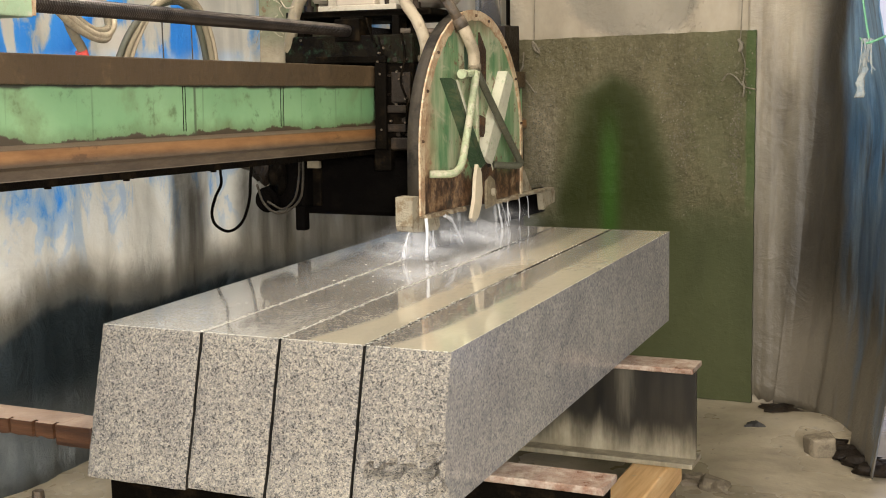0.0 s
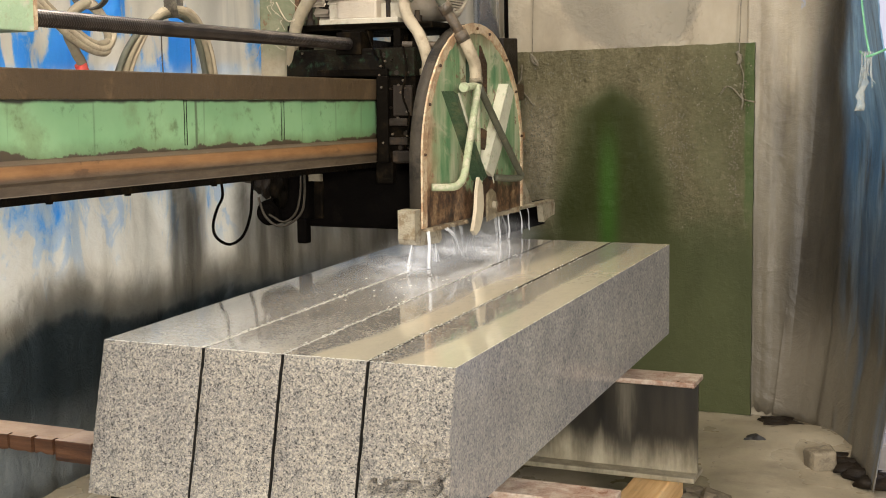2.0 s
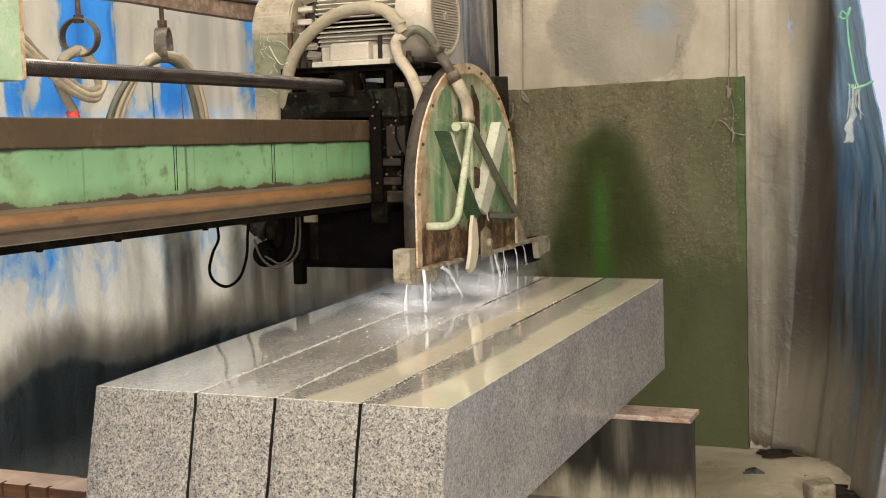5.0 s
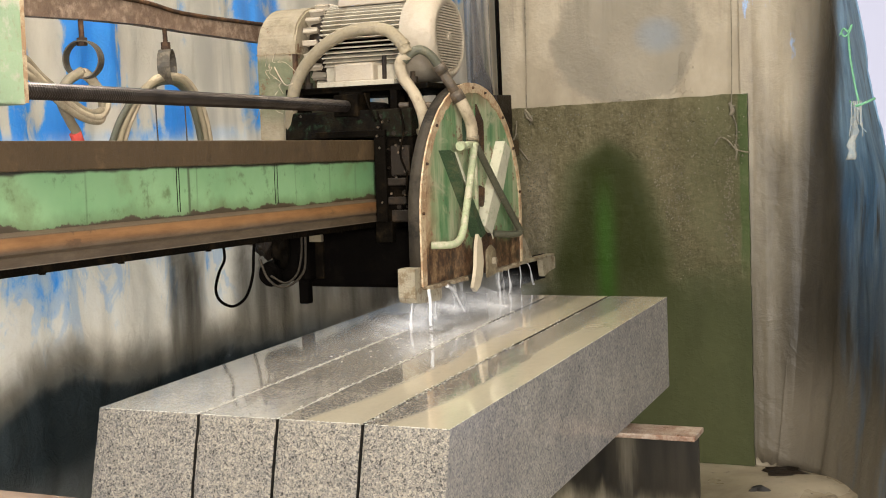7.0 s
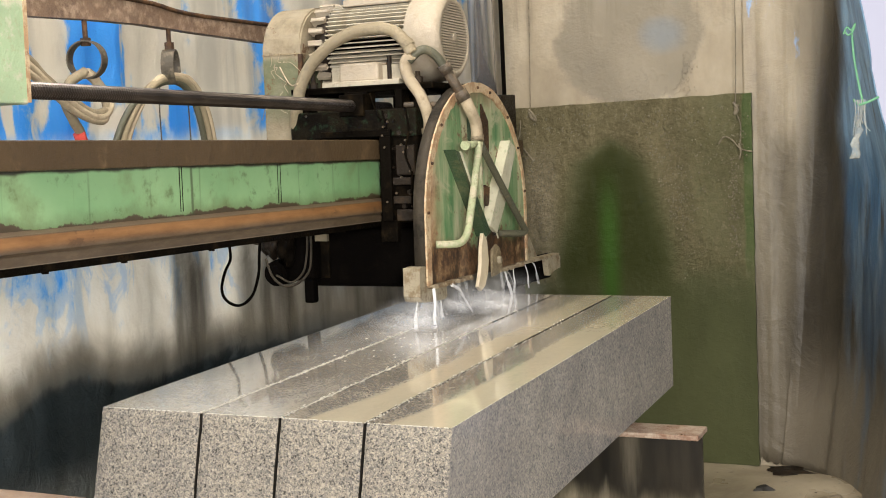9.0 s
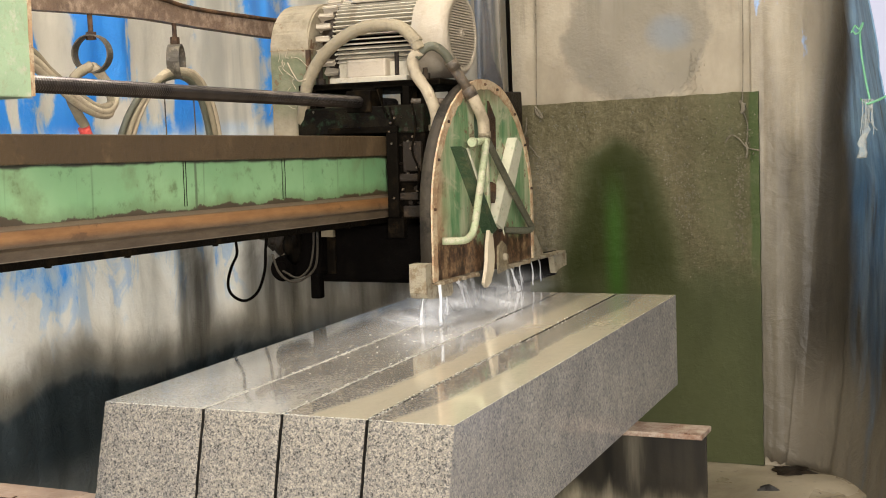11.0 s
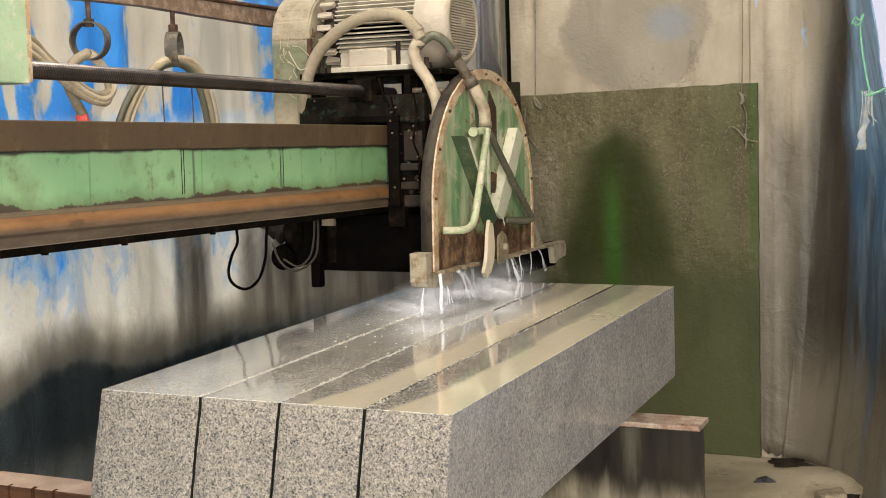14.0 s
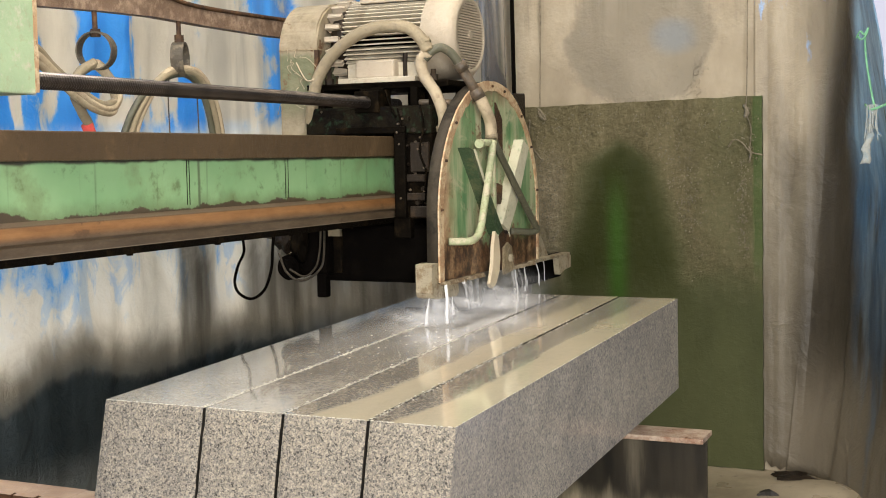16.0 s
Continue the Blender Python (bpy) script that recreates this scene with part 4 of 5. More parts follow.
granite_block(-0.1992, 0.0, "speckled grey granite block with a chipped lower corner", (0.085, 0.115, 0.95, 0.3), True, (3, 2), 0.475)


# ---- supports ----
def h_beam(label, x0, x1, y0, y1, z0, z1, tf, tw, top_mat, web_mat):
    r = root("steel_h_beam", pose(0, 0, 0))
    tagged(r, label, "steel beam", "supports under the stone")
    yc = (y0 + y1) / 2
    part("top_flange", B(x0, x1, y0, y1, z1 - tf, z1, 0.003), top_mat, r, "rusty flange with pale slurry stains")
    part("web", B(x0, x1 - 0.002, yc - tw / 2, yc + tw / 2, z0 + tf, z1 - tf), web_mat, r)
    part("bottom_flange", B(x0, x1, y0, y1, z0, z0 + tf, 0.003), steel_web, r)


h_beam("deep rusty steel beam stained with stone slurry", -1.25, 0.222, 1.245, 1.365, 0.186, 0.492, 0.016, 0.012, rust_pink, steel_web)
# this web takes black iron to put the shade under the blocks into colour
h_beam("rusty steel beam under the sawn blocks", -1.12, 0.264, 0.215, 0.320, 0.16, 0.476, 0.018, 0.012, rust_pink, dark_iron)


def sleepers():
    r = root("notched_timber")
    tagged(r, "old red-brown timber bearer with saw notches", "timber")
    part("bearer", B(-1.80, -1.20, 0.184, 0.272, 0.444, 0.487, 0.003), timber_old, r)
    cuts = [(-1.80, -1.372), (-1.364, -1.292), (-1.280, -1.222)]
    for i, (a, b) in enumerate(cuts):
        bm = bmesh.new()
        n = max(3, int((b - a) / 0.02))
        vs = []
        for k in range(n + 1):
            x = a + (b - a) * k / n
            lo = 0.446 + 0.008 * noise.noise(Vector((x * 40, 0, 2)))
            vs.append([bm.verts.new(c) for c in ((x, 0.166, lo), (x, 0.1845, lo - 0.002), (x, 0.1845, 0.487), (x, 0.166, 0.486))])
        for p, q in zip(vs, vs[1:]):
            for j in range(4):
                bm.faces.new((p[j], p[(j + 1) % 4], q[(j + 1) % 4], q[j]))
        bm.faces.new(vs[0])
        bm.faces.new(vs[-1][::-1])
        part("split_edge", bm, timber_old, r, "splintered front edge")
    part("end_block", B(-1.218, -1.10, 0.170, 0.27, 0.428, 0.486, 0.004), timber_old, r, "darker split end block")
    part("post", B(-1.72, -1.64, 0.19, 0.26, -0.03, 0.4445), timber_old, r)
    t = root("timber_plank")
    tagged(t, "orange-brown wet timber plank under the steel beam", "timber")
    part("plank", B(0.035, 0.150, 0.75, 1.42, 0.085, 0.185, 0.006), timber_new, t)
    part("packer", B(0.03, 0.15, 1.22, 1.34, -0.02, 0.086), rock_mat, t)
    part("packer", B(0.03, 0.15, 0.80, 0.92, -0.02, 0.086), rock_mat, t)
    q = root("packing_stone")
    tagged(q, "muddy cement packing stone under the beam", "stone")
    part("block", B(-0.9, -0.72, 1.2, 1.36, -0.02, 0.186, 0.008), rock_mat, q)
    q = root("packing_stone")
    tagged(q, "dark muddy packing block under the steel beam", "stone")
    part("block", B(0.10, 0.20, 0.18, 0.31, -0.02, 0.16, 0.008), rock_mat, q)
    q = root("packing_stone")
    tagged(q, "dark muddy packing block under the steel beam", "stone")
    part("block", B(-0.98, -0.80, 0.18, 0.31, -0.02, 0.16, 0.008), rock_mat, q)


sleepers()


def floor_bits():
    for at, size, seed, label, m in (((0.222, 2.285, 0.012), (0.045, 0.03, 0.035), 1, "small dark scrap lying on the mud", dark_scrap),
                                     ((0.50, 2.13, 0.045), (0.075, 0.06, 0.055), 4, "muddy crumpled rubble lump by the curtain", rock_mat),
                                     ((0.21, 1.62, 0.015), (0.055, 0.05, 0.025), 6, "small muddy offcut on the floor", rock_mat),
                                     ((0.13, 1.66, 0.012), (0.05, 0.04, 0.022), 9, "muddy broken offcut on the floor", rock_mat)):
        body = lump(bmesh.new(), at, size, seed, 2, 0.7)
        if seed == 4:
            body.free()
            body = box(bmesh.new(), -0.048, 0.048, -0.036, 0.036, -0.05, 0.026, 0.009, pose(at[0] - 0.02, at[1] - 0.05, at[2] + 0.005, 6, -4, 28))
            for v in body.verts:
                v.co += Vector((0.012, 0.010, 0.008)) * noise.noise(v.co * 18)
        ob = link("rubble", body, m)
        tagged(ob, label, "rubble")
    bm = bmesh.new()
    for i in range(30):
        u = i / 29
        lump(bm, (0.24 + 0.42 * u, 2.60 - 0.62 * u + 0.03 * math.sin(i * 2.1), 0.012), (0.06, 0.04, 0.010 + 0.006 * (i % 3)), i * 1.3, 2, 0.9)
    ob = link("sheet_hem", bm, brown_iron, None, "", True)
    tagged(ob, "dark wet hem of the sheet trailing in mud", "tarpaulin", kind="stuff")
    a = root("anchor_bolt")
    tagged(a, "grey steel bolt head on a small plate", "bolt")
    part("plate", B(-1.53, -1.40, 0.32, 0.42, 0.150, 0.166, 0.003), steel_web, a)
    bm = bmesh.new()
    rod(bm, (-1.475, 0.37, 0.166), (-1.475, 0.37, 0.205), 0.020, 0.017, 6)
    part("nut", bm, pipe_steel, a)
    part("stem", B(-1.50, -1.45, 0.345, 0.395, -0.03, 0.15), steel_web, a)


floor_bits()

# ---- the saw: a level frame of its own, tipped slightly along its travel ----
SAW = pose(-0.808, -0.34, 1.447, -2.1)


def bridge():
    r = root("saw_bridge", SAW)
    tagged(r, "green painted steel saw bridge with worn brown slide rails", "machine beam")
    y0, y1 = -1.6, 2.98
    part("top_rail", B(-0.20, 0.004, y0, y1, -0.064, 0.0, 0.003), rail_brown, r, "oily brown top slide rail")
    part("web_plate", B(-0.19, -0.012, y0, y1, -0.192, -0.064), beam_green, r, "chipped green painted face")
    bm = bmesh.new()
    prof = [(-0.012, -0.188), (0.006, -0.196), (0.010, -0.232), (-0.004, -0.240), (-0.004, -0.262), (-0.20, -0.262), (-0.20, -0.188)]
    a = [bm.verts.new((x, y0, z)) for x, z in prof]
    b = [bm.verts.new((x, y1, z)) for x, z in prof]
    bm.faces.new(a)
    bm.faces.new(b[::-1])
    for i in range(len(prof)):
        bm.faces.new((a[i], a[(i + 1) % len(prof)], b[(i + 1) % len(prof)], b[i]))
    part("bottom_rail", bm, rail_rust, r, "rust-orange lower slide rail")
    part("bottom_plate", B(-0.19, -0.010, y0, y1, -0.280, -0.2625), dark_iron, r)
    for y in (0.60, 0.61, 1.06, 1.075):
        part("seam", B(-0.012, -0.0112, y, y + 0.0025, -0.176, -0.066), iron_green, r)
    for i, y in enumerate((0.15, 0.42, 0.78, 1.15, 1.5)):
        bm = bmesh.new()
        rod(bm, (-0.05, y, -0.278), (-0.05, y, -0.288), 0.008, None, 6)
        part("bolt", bm, dark_iron, r)
    # posts that carry the bridge
    part("support_post", B(-0.17, 0.0, 2.80, 2.97, -1.34, -0.28, 0.004), brown_iron, r)
    part("support_post", B(-0.17, 0.0, -1.58, -1.40, -1.50, -0.28, 0.004), brown_iron, r)


bridge()


def lead_screw():
    r = root("lead_screw", SAW)
    tagged(r, "dark greased threaded drive screw above the bridge", "drive screw")
    bm = bmesh.new()
    seg, pitch, n = 16, 0.0085, 262
    y0 = -0.3
    rings = []
    for i in range(n * 2):
        y = y0 + i * pitch / 2
        rad = 0.0198 if i % 2 else 0.0178
        rings.append([bm.verts.new((-0.09 + rad * math.cos(2 * math.pi * j / seg), y + pitch * j / seg, 0.112 + rad * math.sin(2 * math.pi * j / seg))) for j in range(seg)])
    for a, b in zip(rings, rings[1:]):
        for j in range(seg):
            bm.faces.new((a[j], a[(j + 1) % seg], b[(j + 1) % seg], b[j]))
    part("thread", bm, screw_steel, r)
    bm = bmesh.new()
    rod(bm, (-0.09, -0.34, 0.112), (-0.09, -0.29, 0.112), 0.017, None, 14)
    part("journal", bm, screw_steel, r)


lead_screw()


def bearing_plate():
    r = root("bearing_stand", SAW)
    tagged(r, "pale green bearing stand with chipped rusty edges", "machine part")
    part("plate", B(-0.165, -0.045, -0.20, 0.125, 0.078, 0.42, 0.004), plate_green, r)
    part("edge_strip", B(-0.16, -0.043, 0.120, 0.131, 0.082, 0.42), guard_edge, r, "rusty chipped edge")
    part("foot", B(-0.15, -0.06, -0.18, -0.02, 0.0, 0.079, 0.003), dark_iron, r)


bearing_plate()


def saw_head():
    h = root("bridge_saw", SAW)
    tagged(h, "travelling bridge saw head with motor and green guard", "stone saw")
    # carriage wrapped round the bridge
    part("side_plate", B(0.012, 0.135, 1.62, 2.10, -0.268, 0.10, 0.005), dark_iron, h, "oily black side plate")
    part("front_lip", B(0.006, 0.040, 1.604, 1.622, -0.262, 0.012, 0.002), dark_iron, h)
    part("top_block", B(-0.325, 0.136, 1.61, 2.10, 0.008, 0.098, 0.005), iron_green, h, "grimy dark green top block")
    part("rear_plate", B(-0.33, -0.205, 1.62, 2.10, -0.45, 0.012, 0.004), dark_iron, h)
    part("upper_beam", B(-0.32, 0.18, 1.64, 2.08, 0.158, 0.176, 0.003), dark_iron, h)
    for x0, x1 in ((-0.315, -0.27), (-0.135, -0.05), (0.05, 0.075), (0.115, 0.14)):
        part("upright", B(x0, x1, 1.64, 1.70, 0.097, 0.159, 0.002), dark_iron, h)
        part("upright", B(x0, x1, 2.0, 2.06, 0.097, 0.159, 0.002), dark_iron, h)
    part("nut_block", B(-0.135, -0.045, 1.60, 1.66, 0.078, 0.150, 0.004), dark_iron, h)
    bm = bmesh.new()
    rod(bm, (0.06, 1.66, 0.11), (0.20, 1.66, 0.105), 0.010)
    part("lever", bm, pipe_steel, h)
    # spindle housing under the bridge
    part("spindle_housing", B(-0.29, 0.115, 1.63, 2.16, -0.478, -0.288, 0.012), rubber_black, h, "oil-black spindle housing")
    part("lower_bracket", B(0.0, 0.06, 1.605, 1.70, -0.33, -0.262, 0.003), dark_iron, h)
    part("label_plate", B(-0.27, -0.19, 1.585, 1.6, -0.325, -0.302, 0.001), hose_tan, h)
    bm = bmesh.new()
    rod(bm, (0.05, 1.885, -0.255), (0.20, 1.885, -0.255), 0.035, None, 18)
    part("spindle", bm, pipe_steel, h)
    for x, z in ((0.03, 0.075), (0.105, 0.07), (0.03, -0.01), (0.075, 0.02), (0.10, -0.06), (0.03, -0.15), (0.105, -0.17), (0.03, -0.245), (0.085, -0.215), (0.07, -0.11)):
        bm = bmesh.new()
        rod(bm, (x, 1.621, z), (x, 1.608, z), 0.0085, None, 6)
        part("bolt", bm, brown_iron, h)
    for z in (-0.135, -0.195):
        part("clamp", B(0.045, 0.115, 1.600, 1.622, z - 0.012, z + 0.012, 0.003), brown_iron, h)
    for pts, rad in (([(0.02, 1.606, 0.09), (0.035, 1.598, 0.04), (0.03, 1.600, -0.02), (0.05, 1.602, -0.07)], 0.004), ([(0.10, 1.606, 0.10), (0.115, 1.598, 0.03), (0.10, 1.600, -0.05), (0.12, 1.604, -0.12), (0.105, 1.604, -0.22)], 0.0045), ([(-0.02, 1.602, 0.15), (0.0, 1.594, 0.10), (0.02, 1.598, 0.06)], 0.0035)):
        part("grease_line", T(pts, rad * 0.8, seg=7), dark_iron, h, "", True)
    for x, z in ((0.06, 0.06), (0.12, 0.02), (0.055, -0.03), (0.12, -0.10), (0.05, -0.09), (0.115, -0.215)):
        bm = bmesh.new()
        rod(bm, (x, 1.621, z), (x, 1.600, z), 0.005, 0.003, 8)
        part("grease_nipple", bm, brown_iron, h)
    part("portal_lip", B(-0.20, 0.052, 1.590, 1.606, 0.010, 0.032, 0.003), dark_iron, h, "oily black lip over the beam")
    part("portal_lip", B(0.012, 0.052, 1.590, 1.606, -0.262, 0.010, 0.003), dark_iron, h, "oily black lip beside the beam")
    part("cover_plate", B(0.062, 0.128, 1.606, 1.621, -0.115, -0.02, 0.003), brown_iron, h, "oily brown cover plate")
    part("guide_block", B(0.062, 0.128, 1.598, 1.621, -0.262, -0.225, 0.004), brown_iron, h)
    rng = random.Random(41)
    for k in range(17):
        x, z = (rng.uniform(0.018, 0.13), rng.uniform(-0.25, 0.085)) if k < 15 else (rng.uniform(-0.30, 0.0), rng.uniform(0.045, 0.09))
        y = 1.609 if k >= 15 else 1.590 if x < 0.052 and z < 0.03 else 1.605
        bm = bmesh.new()
        rod(bm, (x, y + 0.004, z), (x, y - 0.004, z), 0.0042, 0.0034, 6)
        part("screw", bm, pipe_steel, h, "wet worn screw head")
    # belt cover
    bm = bmesh.new()
    prof = []
    for i in range(13):
        a = math.pi * i / 12
        prof.append((1.86 + 0.17 * math.cos(a), 0.325 + 0.145 * math.sin(a)))
    prof += [(1.69, -0.40), (2.03, -0.40)]
    prism(bm, prof, -0.470, -0.322)
    bmesh.ops.bevel(bm, geom=bm.edges[:], offset=0.006, segments=2, affect="EDGES")
    cover = part("belt_cover", bm, belt_paint, h, "pale green belt cover with cracked paint")
    part("seam_band", B(-0.4715, -0.3205, 1.6875, 2.0325, 0.300, 0.3045), clamp_tan, cover, "dusty seam lip")
    part("edge_angle", B(-0.331, -0.316, 1.684, 1.700, -0.35, 0.30, 0.002), rust_dark, cover, "rusty edge angle")
    rng = random.Random(31)
    for k in range(9):
        x, z = rng.uniform(-0.46, -0.38), rng.uniform(0.12, 0.31)
        pts = [(x, 1.687, z)]
        for _ in range(4):
            x, z = x + rng.uniform(-0.012, 0.026), z - rng.uniform(0.0, 0.026)
            pts.append((x, 1.682 - rng.uniform(0, 0.006), z))
        part("tie_wire", T(pts, 0.0011, seg=6), hose_pale, h, "frayed pale string", True)
    # motor, axis across the bridge
    ay, az = 1.86, 0.335
    # near-black core keeps the gaps between the fins dark
    bm = bmesh.new()
    rod(bm, (-0.26, ay, az), (0.05, ay, az), 0.108, None, 40)
    motor = part("motor", bm, dark_iron, h, "cream electric motor with cooling fins", True)
    fin = None
    for i in range(54):
        a = 2 * math.pi * (i + 0.5) / 54
        if 1.25 * math.pi < a < 1.75 * math.pi:
            continue
        m = Matrix.Translation((0, ay, az)) @ Matrix.Rotation(a, 4, "X")
        if fin is None:
            bmf = B(-0.245, 0.055, 0.104, 0.138, -0.0019, 0.0019)
            bmf_me = bpy.data.meshes.new("fin")
            bmf.to_mesh(bmf_me)
            bmf.free()
            bmf_me.materials.append(fin_grey)
            fin = bmf_me
        f = new("fin", fin)
        f.parent = motor
        f.matrix_basis = m
    bm = bmesh.new()
    rod(bm, (-0.295, ay, az), (-0.245, ay, az), 0.118, 0.128, 32)
    part("end_bell", bm, brown_iron, motor, "", True)
    for i in range(20):
        a = 2 * math.pi * i / 20
        c = Vector((0, ay + 0.128 * math.cos(a), az + 0.128 * math.sin(a)))
        part("lug", box(bmesh.new(), -0.306, -0.258, -0.016, 0.013, -0.0065, 0.0065, 0.003, Matrix.Translation(c) @ Matrix.Rotation(a, 4, "X")), cream, motor)
    bm = bmesh.new()
    n = 44
    prof = [(0.050, 0.139), (0.072, 0.145), (0.138, 0.145), (0.159, 0.139), (0.170, 0.126), (0.173, 0.112), (0.165, 0.111), (0.163, 0.0)]
    rings = [[bm.verts.new((x, ay + rr * math.cos(2 * math.pi * j / n), az + rr * math.sin(2 * math.pi * j / n))) for j in range(n)] for x, rr in prof[:-1]]
    for a, b in zip(rings, rings[1:]):
        for j in range(n):
            bm.faces.new((a[j], a[(j + 1) % n], b[(j + 1) % n], b[j]))
    part("fan_cover", bm, cream, motor, "smooth cream fan cover", True)
    bm = bmesh.new()
    rod(bm, (0.147, ay, az), (0.158, ay, az), 0.112, None, 36)
    part("grille_back", bm, rust_dark, motor)
    for k in range(-12, 13):
        z = k * 0.0088
        w = math.sqrt(max(0, 0.111 ** 2 - z * z))
        if w > 0.02:
            part("grille_slat", B(0.156, 0.170, ay - w, ay + w, az + z - 0.0029, az + z + 0.0029), cream, motor)
    bm = bmesh.new()
    rod(bm, (0.158, ay, az), (0.173, ay, az), 0.017, 0.014, 20)
    part("grille_boss", bm, cream, motor)
    part("terminal_box", B(-0.165, -0.020, 1.665, 1.75, 0.192, 0.255, 0.008), cream, motor, "cream terminal box")
    part("foot", B(-0.225, 0.06, 1.655, 1.78, 0.177, 0.196, 0.003), fin_grey, motor)
    part("foot", B(-0.225, 0.06, 1.94, 2.05, 0.177, 0.196, 0.003), fin_grey, motor)
    part("saddle", B(-0.21, 0.05, 1.70, 2.02, 0.19, 0.245), fin_grey, motor)
    part("top_rib", B(-0.20, 0.045, ay - 0.085, ay + 0.085, az + 0.118, az + 0.142, 0.004), cream, motor, "ribbed cream top pad")
    part("base_plate", B(-0.335, 0.185, 1.64, 2.08, 0.1605, 0.1785, 0.002), dark_iron, motor)
    for x, y in ((-0.262, 1.665), (0.005, 1.70), (0.125, 1.66)):
        bm = bmesh.new()
        rod(bm, (x, y, 0.17), (x, y, 0.275 if x < 0.1 else 0.215), 0.008, None, 10)
        rod(bm, (x, y, 0.178), (x, y, 0.198), 0.016, None, 6)
        part("stud", bm, brown_iron, motor)
    # guard
    gy, gz, gr, x0, x1 = 1.885, -0.255, 0.435, 0.191, 0.230
    foot = -0.458

    def arch(r, low):
        pts = [(gy + r, low)]
        for i in range(49):
            a = math.pi * i / 48
            pts.append((gy + r * math.cos(a), gz + r * math.sin(a)))
        pts.append((gy - r, low))
        return pts

    bm = prism(bmesh.new(), arch(gr - 0.004, foot + 0.006), x0 + 0.004, x1)
    guard = part("blade_guard", bm, guard_paint, h, "faded green blade guard, rusted along its foot")
    bm = bmesh.new()
    o = arch(gr, foot)
    va = [[bm.verts.new((x, y, z)) for x in (x0, x1 + 0.001)] for y, z in o]
    for a, b in zip(va, va[1:]):
        bm.faces.new((a[0], a[1], b[1], b[0]))
    rim = part("rim", bm, rim_grey, guard, "dull grey rim band", True)
    rim.modifiers.new("thickness", "SOLIDIFY").thickness = 0.005
    bm = bmesh.new()
    outer, inner = arch(gr + 0.003, foot + 0.004), [(y if y < gy else gy + (y - gy) * (gr - 0.012) / (gr - 0.030), z) for y, z in arch(gr - 0.030, foot + 0.004)]
    n = len(outer)
    vs = []
    for (oy, oz), (iy, iz) in zip(outer, inner):
        j = 0.011 * noise.noise(Vector((oy * 22, oz * 22, 0)))
        oz += 0.004 * noise.noise(Vector((oy * 30, oz * 30, 4)))
        vs.append([bm.verts.new((xx, yy, zz)) for xx, yy, zz in ((x1, oy, oz), (x1 + 0.006, oy, oz), (x1 + 0.006, iy, iz + j), (x1, iy, iz + j))])
    for a, b in zip(vs, vs[1:]):
        for k in range(4):
            bm.faces.new((a[k], a[(k + 1) % 4], b[(k + 1) % 4], b[k]))
    part("edge_flange", bm, guard_edge, guard, "rust-streaked cream edge flange")
    for i in (0.3, 1.7, 2.9, 4.4, 5.3, 6.8, 8.1, 9.3, 10.6):
        a = math.pi * (i + 0.2) / 11
        y, z = gy + (gr - 0.012) * math.cos(a), gz + (gr - 0.015) * math.sin(a)
        bm = bmesh.new()
        rod(bm, (x1 + 0.005, y, z), (x1 + 0.012, y, z), 0.0055, 0.004, 6)
        part("bolt", bm, rust_dark, guard)
    bm = prism(bmesh.new(), [(1.605, -0.040), (1.650, -0.052), (1.885, -0.318), (1.850, -0.330)], x1, x1 + 0.040)
    part("rib", bm, rib_green_shade, guard, "green stiffening rib darkened as its shaded side")
    bm = prism(bmesh.new(), [(1.640, -0.046), (1.652, -0.050), (1.735, -0.160), (1.725, -0.158)], x1 + 0.040, x1 + 0.046)
    part("rib_edge", bm, rib_cream, guard)
    bm = prism(bmesh.new(), [(2.095, -0.012), (2.150, -0.040), (2.045, -0.215), (1.950, -0.324), (1.890, -0.298), (1.985, -0.165)], x1, x1 + 0.036)
    part("rib", bm, rib_cream, guard, "cream stiffening rib with flaking paint")
    bm = prism(bmesh.new(), [(1.872, -0.350), (1.890, -0.318), (1.930, -0.286), (1.962, -0.308), (1.988, -0.345), (2.000, -0.452), (1.935, -0.458), (1.898, -0.41)], x1 + 0.002, x1 + 0.022)
    part("spindle_cover", bm, rust_dark, guard, "rust-brown pointed spindle cover")
    part("cover_edge", T([(x1 + 0.022, 1.872, -0.350), (x1 + 0.022, 1.890, -0.318), (x1 + 0.022, 1.930, -0.284), (x1 + 0.022, 1.962, -0.306), (x1 + 0.022, 1.990, -0.345)], 0.0035, seg=7), rib_cream, guard, "bright worn cover edge", True)
    bm = prism(bmesh.new(), [(1.918, -0.378), (1.955, -0.362), (1.990, -0.378), (2.010, -0.462), (1.915, -0.472), (1.914, -0.40)], x1 + 0.022, x1 + 0.030)
    bmesh.ops.bevel(bm, geom=bm.edges[:], offset=0.002, segments=2, affect="EDGES")
    part("clamp_plate", bm, clamp_tan, guard, "muddy tan clamp plate")
    bm = bmesh.new()
    rod(bm, (x1 + 0.02, 1.95, -0.326), (x1 + 0.030, 1.95, -0.326), 0.009, 0.007, 10)
    part("rivet", bm, brown_iron, guard)
    bm = bmesh.new()
    rod(bm, (x1 + 0.02, 1.968, -0.418), (x1 + 0.042, 1.968, -0.418), 0.016, 0.011, 12)
    part("cap_nut", bm, scaly, guard)
    bm = prism(bmesh.new(), [(1.832, -0.318), (1.862, -0.345), (1.872, -0.41), (1.862, -0.455), (1.835, -0.492), (1.800, -0.506), (1.778, -0.490), (1.796, -0.455), (1.808, -0.42), (1.816, -0.36)], x1 + 0.022, x1 + 0.034)
    part("rubber_flap", bm, flap_cream, guard, "curled cream rubber flap")
